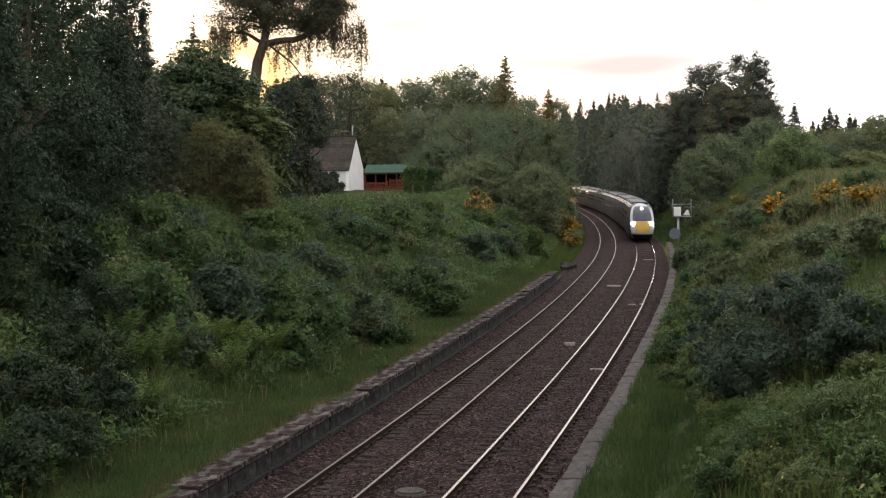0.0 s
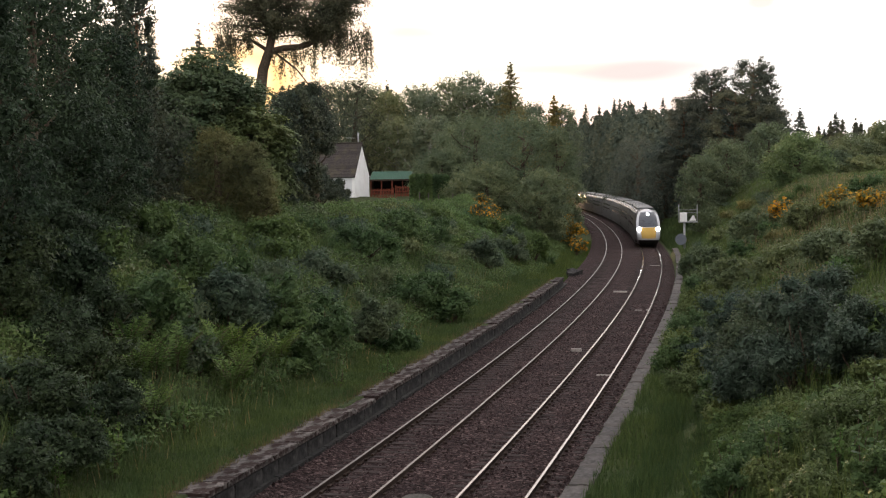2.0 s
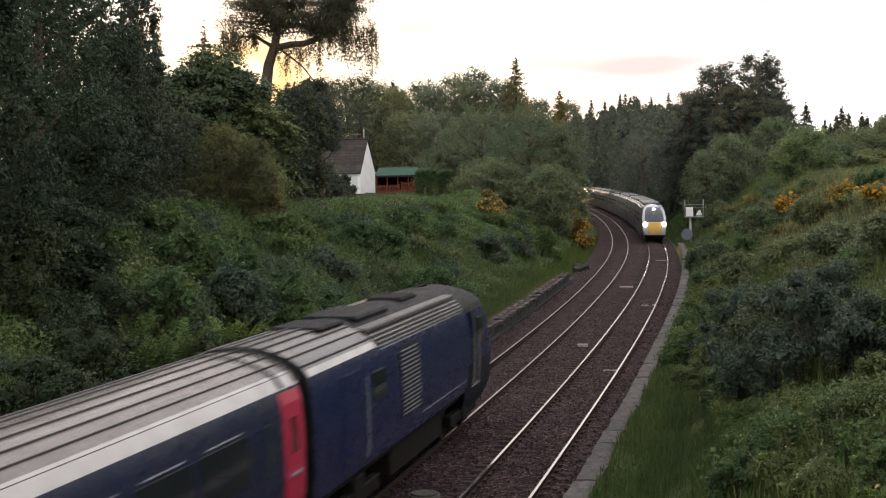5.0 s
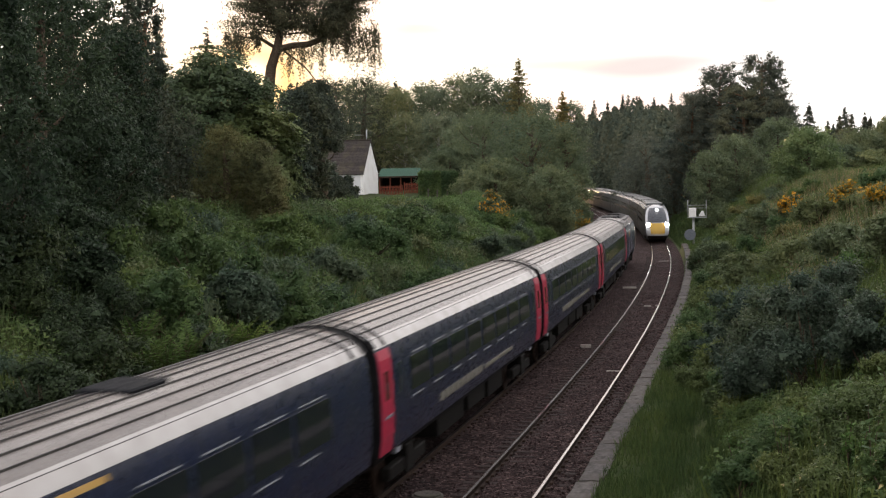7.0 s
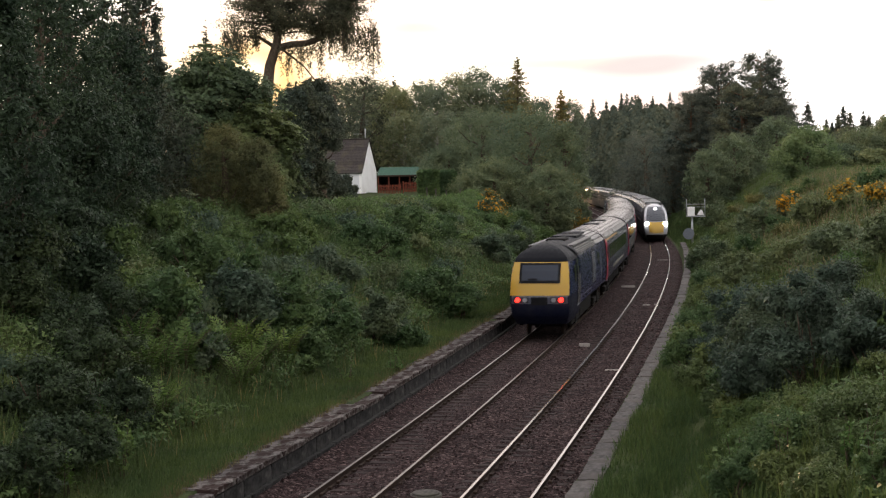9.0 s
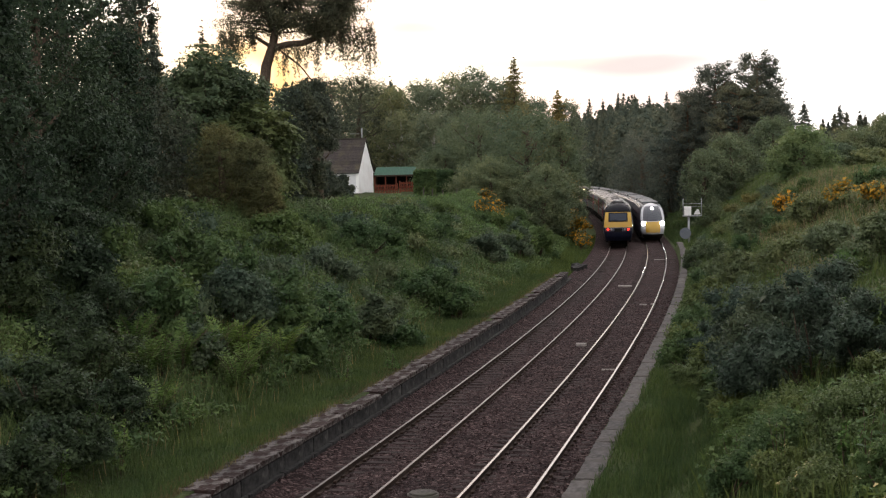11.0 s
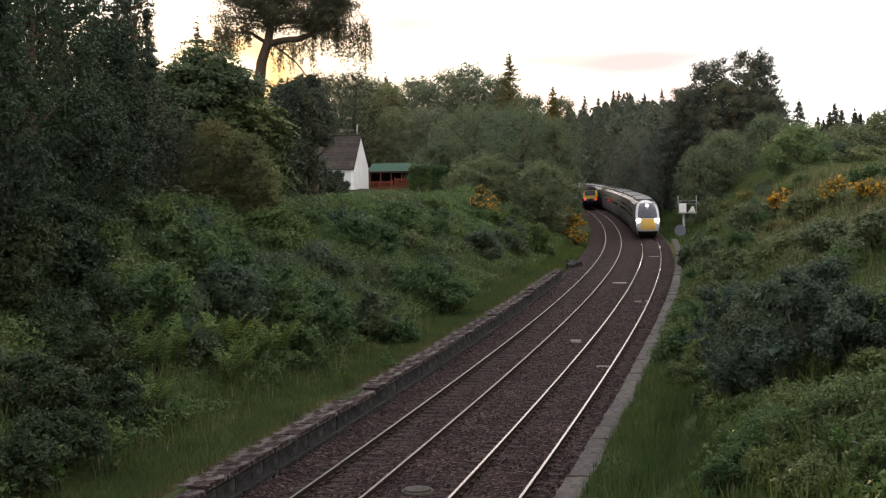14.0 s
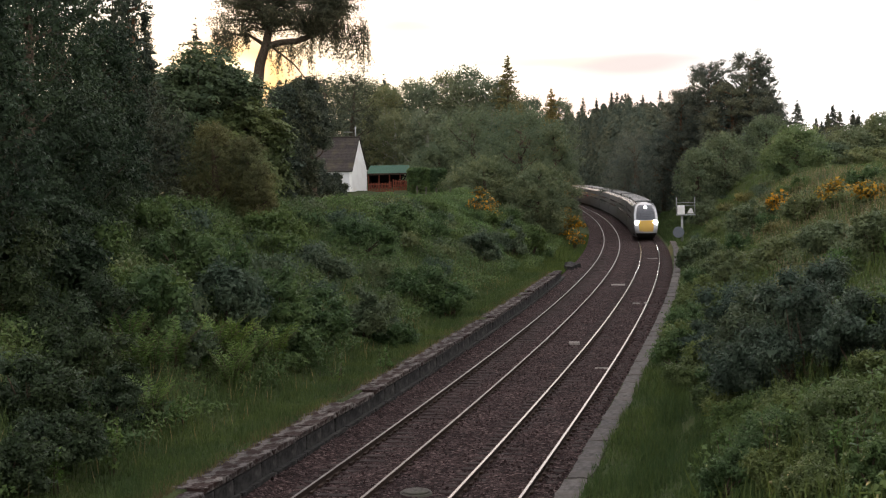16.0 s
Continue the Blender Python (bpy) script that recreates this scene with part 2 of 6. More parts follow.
PINK = paint("door_red", (0.44, 0.018, 0.06), 0.35)
SILVER = paint("roof_grey", (0.145, 0.122, 0.108), 0.28, (0.085, 0.07, 0.062), 0.9)
GRIMYROOF = paint("grimy_roof", (0.06, 0.053, 0.048), 0.3, (0.045, 0.038, 0.034), 0.8)
# louvre colour; on the eaves it stands in for reflected sky
PALEROOF = paint("pale_louvre_and_sheen", (0.42, 0.395, 0.375), 0.2, (0.25, 0.225, 0.2), 0.7)
SOOTY = paint("sooty_grey", (0.055, 0.05, 0.047), 0.5, (0.04, 0.037, 0.035), 0.6)
ROOFDARK = paint("roof_dark", (0.009, 0.0095, 0.012), 0.5, (0.014, 0.013, 0.012), 0.3, spec=0.04)
UNDER = surface("underframe", (0.006, 0.0055, 0.005), (0.016, 0.014, 0.012), 0.8, 0, 9, 2, 0.3)
RUBBER = paint("black_rubber", (0.008, 0.008, 0.009), 0.7, spec=0.12)
DULLGLASS = paint("tinted_glass", (0.03, 0.034, 0.045), 0.3, (0.03, 0.03, 0.03), 0.2, spec=0.3)
DOORGLASS = paint("door_glass", (0.14, 0.02, 0.03), 0.1)
GLASS = paint("dark_glass", (0.012, 0.015, 0.02), 0.06, (0.03, 0.03, 0.03), 0.2)
SCREEN = paint("cab_glass", (0.022, 0.028, 0.042), 0.12, (0.03, 0.03, 0.03), 0.2, spec=0.22)
LAMPBAND = paint("lamp_band_grey", (0.062, 0.066, 0.09), 0.35, (0.04, 0.04, 0.05), 0.4)
LAMPGLASS = paint("lamp_lens", (0.3, 0.3, 0.32), 0.15)
PALE = paint("pale_stripe", (0.2, 0.185, 0.155), 0.5)
LINE = paint("light_line", (0.26, 0.27, 0.3), 0.4)
GOLD = paint("gold_line", (0.48, 0.28, 0.06), 0.4)
TRAINWHITE = paint("train_white", (0.42, 0.42, 0.44), 0.2, (0.3, 0.29, 0.28), 0.3)
TRAINGREY = paint("train_grey", (0.045, 0.043, 0.05), 0.4, (0.08, 0.075, 0.07), 0.4, spec=0.2)
TRAINROOF = paint("train_roof", (0.2, 0.2, 0.21), 0.2, (0.1, 0.095, 0.09), 0.7)
ROOFUNIT = paint("roof_unit_grey", (0.045, 0.05, 0.052), 0.32, (0.07, 0.066, 0.062), 0.5)
# near-white that stands in for sky highlights on the roof edges
TRAINEDGE = paint("train_edge_highlight", (0.62, 0.62, 0.63), 0.15, (0.4, 0.39, 0.38), 0.3)
RED_GLOW = glow("tail_glow", (1.0, 0.016, 0.01), 5.0)
WHITE_GLOW = glow("head_glow", (1.0, 0.97, 0.92), 14.0)

# ---------------- building helpers ----------------


def mesh_of(name, bm, mat):
    me = bpy.data.meshes.new(name)
    bm.to_mesh(me)
    bm.free()
    for m in (mat if isinstance(mat, (list, tuple)) else (mat,)):
        me.materials.append(m)
    return me


def part(name, bm, mat, parent=None, label=""):
    me = bm if isinstance(bm, bpy.types.Mesh) else mesh_of(name, bm, mat)
    ob = new(name, me)
    if parent is not None:
        ob.parent = parent
    return tagged(ob, label)


def thing(name, label, category, at=None, group="", kind=""):
    ob = new(name)
    if at is not None:
        ob.matrix_basis = at
    return tagged(ob, label, category, group, kind)


def box(bm, x0, y0, z0, x1, y1, z1, bevel=0.0):
    r = bmesh.ops.create_cube(bm, size=1)["verts"]
    for v in r:
        v.co = Vector((x0 + (v.co.x + 0.5) * (x1 - x0), y0 + (v.co.y + 0.5) * (y1 - y0), z0 + (v.co.z + 0.5) * (z1 - z0)))
    if bevel:
        es = list({e for v in r for e in v.link_edges})
        bmesh.ops.bevel(bm, geom=es, offset=bevel, segments=1, affect="EDGES")
    return bm


def boxes(*dims, bevel=0.0):
    bm = bmesh.new()
    for d in dims:
        box(bm, *d, bevel=bevel)
    return bm


def tube(bm, pts, radii, n=7):
    rings = []
    for i, p in enumerate(pts):
        a, b = Vector(pts[max(i - 1, 0)]), Vector(pts[min(i + 1, len(pts) - 1)])
        q = (b - a).to_track_quat("Z", "Y")
        rings.append([bm.verts.new(Vector(p) + q @ Vector((radii[i] * math.cos(k * math.tau / n), radii[i] * math.sin(k * math.tau / n), 0))) for k in range(n)])
    for r0, r1 in zip(rings, rings[1:]):
        for k in range(n):
            f = bm.faces.new((r0[k], r0[(k + 1) % n], r1[(k + 1) % n], r1[k]))
            f.smooth = True
    bm.faces.new(rings[-1])
    bm.faces.new(rings[0][::-1])
    return bm


def disc(bm, c, r, axis, depth=0.04, n=20):
    a = Vector(axis).normalized()
    return tube(bm, [Vector(c), Vector(c) + a * depth], [r, r], n)


def poly_mesh(name, verts, size, mat):
    """A mesh of separate polygons with so many corners each."""
    size = np.shape(verts)[1]
    v = np.asarray(verts, dtype=np.float32).reshape(-1, 3)
    n = len(v) // size
    me = bpy.data.meshes.new(name)
    me.vertices.add(len(v))
    me.vertices.foreach_set("co", v.ravel())
    me.loops.add(len(v))
    me.loops.foreach_set("vertex_index", np.arange(len(v), dtype=np.int32))
    me.polygons.add(n)
    me.polygons.foreach_set("loop_start", np.arange(0, len(v), size, dtype=np.int32))
    me.polygons.foreach_set("loop_total", np.full(n, size, dtype=np.int32))
    me.update(calc_edges=True)
    me.materials.append(mat)
    return me


def unit(a):
    return a / np.maximum(np.linalg.norm(a, axis=1, keepdims=True), 1e-6)


def leaf_quads(pos, nrm, size, rng, aspect=0.55, droop=0.0):
    """Pointed leaves, each a triangle of its own."""
    n = len(pos)
    t = unit(np.cross(nrm, rng.normal(size=(n, 3))))
    t[:, 2] -= droop
    t = unit(t)
    b = unit(np.cross(nrm, t))
    L = (size * rng.uniform(0.6, 1.4, n))[:, None]
    W = L * aspect * 0.55
    return np.stack([pos - t * L * 0.4 - b * W, pos - t * L * 0.4 + b * W, pos + t * L * 0.6], 1)


def cloud(blobs, n, rng, shell=0.25, up=0.35):
    """Points and normals spread over the outer part of many blobs (x, y, z, rx, ry, rz)."""
    bl = np.asarray(blobs, dtype=float)
    w = bl[:, 3] * bl[:, 5]
    i = rng.choice(len(bl), n, p=w / w.sum())
    d = unit(rng.normal(size=(n, 3)))
    k = shell + (1 - shell) * np.sqrt(rng.random(n))
    k *= 1 + 0.28 * rng.normal(size=n)
    pos = bl[i, :3] + d * bl[i, 3:6] * k[:, None]
    nrm = unit(d * 0.7 + rng.normal(size=(n, 3)) * 0.55 + np.array([0, 0, up]))
    return pos, nrm


# ---------------- the line of the railway ----------------
KNOTS = [-20, 0, 20, 45, 70, 95, 120, 150, 180, 220, 260, 330]
BENDS = [-0.0003, -0.0005, -0.00054, -0.00079, -0.00083, -0.00131, -0.00099, -0.00065, -0.00058, -0.00051, -0.0007, -0.0009]
START, HEADING = (-3.583, 26.382), 0.2176
GAP_D = 3.40  # between the two tracks' middles
_s = np.arange(-420.0, 3200.0, 0.5)
_k = np.where(_s < -20, 0, np.where(_s > 420, 0, np.interp(_s, KNOTS, BENDS)))
_i0 = int(np.argmin(abs(_s)))
_h = np.cumsum(_k) * 0.5
_h = HEADING + _h - _h[_i0]
_x = np.cumsum(np.sin(_h)) * 0.5
_y = np.cumsum(np.cos(_h)) * 0.5
_x += START[0] - _x[_i0]
_y += START[1] - _y[_i0]


def rise(y):
    """The line's slight climb away from the bridge."""
    y = np.asarray(y, dtype=float)
    return 2.36e-5 * np.clip(y - 20, 0, 130) ** 2 + 0.0046 * np.clip(y - 150, 0, 150)


def on_line(s, o=0.0, z=0.0):
    """World place of station s, offset o to the right of the left track's middle, z over its rails."""
    a = np.interp(s, _s, _h)
    x0, y0 = np.interp(s, _s, _x), np.interp(s, _s, _y)
    return np.stack([x0 + o * np.cos(a), y0 - o * np.sin(a), rise(y0) + z], -1)


def heading(s):
    return float(np.interp(s, _s, _h))


def station(x, y):
    """Station and offset of world places."""
    x, y = np.atleast_1d(np.asarray(x, float)), np.atleast_1d(np.asarray(y, float))
    s = np.interp(y, _y, _s)
    for _ in range(3):
        a = np.interp(s, _s, _h)
        ex, ey = x - np.interp(s, _s, _x), y - np.interp(s, _s, _y)
        s = s + ex * np.sin(a) + ey * np.cos(a)
    a = np.interp(s, _s, _h)
    ex, ey = x - np.interp(s, _s, _x), y - np.interp(s, _s, _y)
    return s, ex * np.cos(a) - ey * np.sin(a)


def smooth(e0, e1, v):
    t = np.clip((v - e0) / (e1 - e0), 0, 1)
    return t * t * (3 - 2 * t)


PLAT_Z, PLAT_END, KERB_END = 0.58, 68.0, 104.0


def ground_so(s, o):
    """Height of the ground by station and offset, over the rails' level there."""
    s, o = np.broadcast_arrays(np.asarray(s, float), np.asarray(o, float))
    bump = 0.22 * np.sin(s * 0.31 + o * 0.5) * np.sin(o * 0.43 - s * 0.17) + 0.12 * np.sin(s * 0.9 + 1.3 * o)
    left_plat = 1 - smooth(PLAT_END - 1, PLAT_END + 3, s)
    foot = -0.25 + (PLAT_Z + 0.25) * left_plat
    top = 5.0 + 0.4 * np.sin(s * 0.05)
    lz = foot + (top - foot) * (0.35 * smooth(-4.2, -13.5, o) + 0.65 * np.clip((-o - 4.2) / 9.5, 0, 1)) + 1.8 * smooth(-14, -60, o) + 3.0 * smooth(-60, -300, o)
    lz += bump * smooth(-4.4, -7.5, o)
    right_plat = 1 - smooth(KERB_END - 2, KERB_END + 6, s)
    rfoot = -0.2 + (PLAT_Z + 0.2) * right_plat
    rtop = 6.2
    rz = rfoot + (rtop - rfoot) * np.clip((o - 7.4) / 9.6, 0, 1) + 1.8 * smooth(16, 40, o) + 4.0 * smooth(60, 300, o)
    rz += bump * smooth(7.4, 10, o)
    bed = np.full_like(lz, -0.26)
    z = np.where(o < -2.3, lz, np.where(o > 5.2, rz, bed))
    return z


def ground(x, y):
    s, o = station(x, y)
    z = ground_so(s, o) + rise(np.interp(s, _s, _y))
    return float(z[0]) if z.size == 1 else z


def grid_mesh(name, ss, oo, zf, mat):
    S, O = np.meshgrid(ss, oo, indexing="ij")
    p = on_line(S.ravel(), O.ravel(), zf(S.ravel(), O.ravel()))
    n, m = len(ss), len(oo)
    idx = (np.arange(n - 1)[:, None] * m + np.arange(m - 1)[None, :]).ravel()
    faces = np.stack([idx, idx + 1, idx + m + 1, idx + m], 1)
    me = bpy.data.meshes.new(name)
    me.from_pydata(p.tolist(), [], faces[:, ::-1].tolist())
    me.materials.append(mat)
    for q in me.polygons:
        q.use_smooth = True
    return me


SS = np.concatenate([np.linspace(-300, -40, 14), np.arange(-30, 150, 1.2), np.arange(150, 420, 4), np.array([450, 520, 650, 900, 1400, 2200, 3100])])
OO = np.concatenate([np.array([-1500, -700, -350, -200, -120, -80, -60, -45, -36, -30, -26]), np.arange(-23, -5, 0.9), np.arange(-5, -2.4, 0.4), np.array([-2.35, -2.25]), np.array([-1, 1.7, 4, 5.15, 5.25]), np.arange(5.6, 24, 0.8), np.array([25, 28, 32, 38, 46, 60, 80, 120, 200, 350, 700, 1500])])
tagged(part("ground", grid_mesh("ground", SS, OO, ground_so, SOIL), None), "rough grassy railway cutting with steep green banks", "ground", kind="structure")

# ---------------- tracks ----------------


def bed_z(s, o):
    hump = 0.05 * np.sin(o * 2.1 + 0.4 * np.sin(s)) + 0.02 * np.sin(s * 1.9 + o * 3)
    shoulder = 0.16 * smooth(-1.3, -1.95, o) - 0.10 * smooth(4.7, 5.3, o)
    return -0.155 + hump * 0.5 + shoulder


BS = np.concatenate([np.arange(-60, 140, 0.8), np.arange(140, 430, 3.0)])
tagged(part("ballast_bed", grid_mesh("ballast_bed", BS, np.arange(-2.3, 5.5, 0.3), bed_z, BALLAST), None), "reddish-brown crushed stone ballast under two tracks", "ballast", kind="structure")

RAIL_PROFILE = [(-0.033, 0.0), (0.033, 0.0), (0.036, -0.035), (0.011, -0.05), (0.011, -0.13), (0.07, -0.15), (0.07, -0.16), (-0.07, -0.16), (-0.07, -0.15), (-0.011, -0.13), (-0.011, -0.05), (-0.036, -0.035)]


def rail_mesh(o, head):
    ss = np.concatenate([np.arange(-60, 140, 2.0), np.arange(140, 430, 4.0)])
    vs, fs = [], []
    k = len(RAIL_PROFILE)
    for s in ss:
        for dx, dz in RAIL_PROFILE:
            vs.append(on_line(s, o + dx, dz).tolist())
    for i in range(len(ss) - 1):
        for j in range(k):
            fs.append((i * k + j, i * k + (j + 1) % k, (i + 1) * k + (j + 1) % k, (i + 1) * k + j))
    me = bpy.data.meshes.new("rail")
    me.from_pydata(vs, [], fs)
    me.materials.append(head)
    me.materials.append(RAIL_SIDE)
    for i, q in enumerate(me.polygons):
        q.material_index = 0 if i % k == 0 else 1
    return me


def railway_track(mid):
    tr = thing("railway_track", "pair of worn steel rails on sleepers in brown ballast", "railway track", group="tracks in the cutting")
    for side in (-0.7525, 0.7525):
        part("rail", rail_mesh(mid + side, RAIL_TOP if mid > 1 else RAIL_DULL), None, tr)
    return tr


TRACKS = [railway_track(0.0), railway_track(GAP_D)]

# ---------------- trees and bushes ----------------


def limb(bm, p0, p1, r0, r1, rng, bend=0.15, n=5):
    p0, p1 = np.asarray(p0, float), np.asarray(p1, float)
    L = np.linalg.norm(p1 - p0)
    pts = [p0 + (p1 - p0) * t + rng.normal(size=3) * bend * L * 0.3 * math.sin(math.pi * t) + np.array([0, 0, -bend * L * math.sin(math.pi * t) * 0.5]) for t in np.linspace(0, 1, n)]
    tube(bm, [Vector(p) for p in pts], list(np.linspace(r0, r1, n)), 6)


def crown_quads(blobs, p, nr, leaf, rng, aspect, big=1.7, share=5):
    """Outer leaves and larger leaf sprays deep inside the clumps."""
    bl = np.asarray(blobs)
    small = bl * np.array([1, 1, 1, 0.6, 0.6, 0.6])
    q, qn = cloud(small, len(p) // share, rng, 0.0, 0.2)
    return np.concatenate([leaf_quads(p, nr, leaf, rng, aspect), leaf_quads(q * 0.94 + bl[:, :3].mean(0) * 0.06, qn, leaf * big, rng, 0.7)])


def envelope(n, H, R, low, lean, rng):
    """Leaves through the whole crown, its outline lobed unevenly."""
    z = low + (1 - low) * rng.random(n) ** 0.85
    a = rng.uniform(0, math.tau, n)
    ph = rng.uniform(0, math.tau, 4)
    lobe = 1 + 0.16 * np.sin(3 * a + 9 * z + ph[0]) + 0.13 * np.sin(5 * a - 15 * z + ph[1]) + 0.1 * np.sin(7 * a + 27 * z + ph[2])
    prof = np.maximum(0.06, np.sin(np.pi * (0.14 + 0.78 * z))) ** 0.62
    r = R * prof * 0.92 * lobe * rng.random(n) ** 0.42
    pos = np.stack([r * np.cos(a) + lean[0] * z, r * np.sin(a) + lean[1] * z, H * z * 0.98 + 0.12 * R * np.sin(4 * a + 11 * z + ph[3])], 1)
    nrm = unit(np.stack([np.cos(a), np.sin(a), np.full(n, 0.5)], 1) * 0.7 + rng.normal(size=(n, 3)) * 0.6)
    return pos, nrm


def broad_tree(x, y, ztop, width, seed, mat=None, bark=None, leaves=6000, leaf=0.3, label="leafy green deciduous tree on the bank", low=0.12, group="", cat="tree", aspect=0.6):
    """A tree with a forked trunk, limbs and an uneven crown of leaf clumps."""
    rng = np.random.default_rng(seed)
    gz = ground(x, y)
    H, R = max(ztop - gz, 1.5), width / 2
    leaves, leaf = int(leaves * 1.5), leaf * 0.78
    t = thing("tree", label, cat, pose(x, y, gz, 0, 0, 0), group)
    bm = bmesh.new()
    r0 = 0.035 * H + 0.05
    lean = rng.normal(size=2) * 0.04 * H
    top = np.array([lean[0], lean[1], H * 0.82])
    tube(bm, [(0, 0, -0.4), (lean[0] * 0.2, lean[1] * 0.2, H * 0.25), (lean[0] * 0.6, lean[1] * 0.6, H * 0.55), tuple(top)], [r0 * 1.25, r0, r0 * 0.6, r0 * 0.15], 8)
    blobs = []
    nb = int(70 + 6 * H)
    for i in range(nb):
        u = rng.random()
        zz = low + (1 - low) * (i + u) / nb
        prof = math.sin(math.pi * min(0.95, 0.14 + 0.8 * zz)) ** 0.65
        rad = R * max(0.1, prof) * math.sqrt(rng.uniform(0.05, 1.0))
        a = rng.uniform(0, math.tau)
        s = R * rng.uniform(0.13, 0.27) * (1.1 - 0.4 * zz)
        c = np.array([rad * math.cos(a) + lean[0] * zz, rad * math.sin(a) + lean[1] * zz, H * min(zz, 0.97) - s * 0.55])
        blobs.append((*c, s, s, s * rng.uniform(0.55, 0.8)))
        if i % 8 == 0:
            base = np.array([lean[0] * zz * 0.7, lean[1] * zz * 0.7, max(0.1, c[2] - rad * 0.7)])
            limb(bm, base, c, r0 * 0.3, 0.02, rng)
    part("trunk", bm, bark or BARK, t)
    p, nr = cloud(blobs, int(leaves * 0.6), rng)
    p2, nr2 = envelope(int(leaves * 0.5), H, R, low, lean, rng)
    quads = np.concatenate([crown_quads(blobs, p, nr, leaf, rng, aspect), leaf_quads(p2, nr2, leaf, rng, aspect)])
    part("crown", poly_mesh("crown", quads, 4, mat or LEAF), None, t)
    return t


def conifer(x, y, ztop, width, seed, mat=None, leaves=5000, label="dark pointed spruce tree", group="", needle=0.3, droop=0.35, bare=0.1, taper=0.75, aspect=0.35):
    """Whorls of drooping branches on a straight stem."""
    rng = np.random.default_rng(seed)
    gz = ground(x, y)
    H, R = max(ztop - gz, 2), width / 2
    leaves, needle = int(leaves * 1.6), needle * 0.72
    t = thing("conifer", label, "tree", pose(x, y, gz), group)
    bm = bmesh.new()
    tube(bm, [(0, 0, -0.4), (0, 0, H * 0.5), (0, 0, H)], [0.016 * H + 0.04, 0.008 * H + 0.01, 0.006], 7)
    pos, nrm = [], []
    levels = int(14 + H * 1.1)
    per = max(3, leaves // (levels * 11))
    for i in range(levels):
        q = bare + (1 - bare) * (i + rng.random() * 0.6) / levels
        zz0 = H * q
        for b in range(11):
            zz = zz0 + rng.normal() * H / levels * 0.8
            a = rng.uniform(0, math.tau)
            L = R * (1 - q) ** taper * rng.uniform(0.45, 1.15) + 0.15 * (1 - q) + 0.03
            m = int(per * (1.3 * (1 - q) + 0.4)) + 1
            k = rng.random(m) ** 0.7
            side = rng.normal(size=(m, 3)) * np.array([0.17, 0.17, 0.1]) * (L * 0.55 + 0.04)
            px = np.stack([np.cos(a) * L * k, np.sin(a) * L * k, zz - droop * L * k + 0.12 * L * k * k], 1) + side
            pos.append(px)
            if i % 2 == 0 and b < 3:
                tube(bm, [(0, 0, zz), (math.cos(a) * L * 0.9, math.sin(a) * L * 0.9, zz - droop * L * 0.85)], [0.03, 0.01], 4)
    pos = np.concatenate(pos)
    nrm = unit(rng.normal(size=pos.shape) * 0.6 + np.array([0, 0, 0.6]))
    part("trunk", bm, BARK, t)
    part("crown", poly_mesh("crown", leaf_quads(pos, nrm, needle, rng, aspect, 0.2), 4, mat or NEEDLE), None, t)
    return t


def pine(x, y, ztop, width, seed, leaves=7000, label="tall dark Scots pine with a broad crown", low=0.3, mat=None, needle=0.28):
    """Bare reddish stem, spreading limbs, flat pads of needles."""
    rng = np.random.default_rng(seed)
    gz = ground(x, y)
    H, R = max(ztop - gz, 3), width / 2
    leaves, needle = int(leaves * 1.8), needle * 0.7
    t = thing("pine", label, "tree", pose(x, y, gz))
    bm = bmesh.new()
    tube(bm, [(0, 0, -0.4), (0.1, 0, H * 0.35), (-0.1, 0.1, H * 0.65), (0, 0, H * 0.95)], [0.024 * H, 0.02 * H, 0.013 * H, 0.03], 8)
    blobs = []
    for i in range(84):
        q = low + (1 - low) * (i + rng.random()) / 84
        rad = R * (1 - 0.75 * abs((q - low) / (1 - low) - 0.35)) * math.sqrt(rng.uniform(0.1, 1))
        a = rng.uniform(0, math.tau)
        s = R * rng.uniform(0.13, 0.3)
        c = (rad * math.cos(a), rad * math.sin(a), H * q - s * 0.3)
        blobs.append((*c, s, s, s * 0.5))
        if i % 3 == 0:
            limb(bm, (0, 0, max(H * 0.2, c[2] - rad * 0.45)), c, 0.09, 0.02, rng, 0.1)
    part("trunk", bm, BARK_PINE, t)
    p, nr = cloud(blobs, leaves, rng, 0.4, 0.3)
    part("crown", poly_mesh("crown", crown_quads(blobs, p, nr, needle, rng, 0.4), 4, mat or NEEDLE), None, t)
    return t


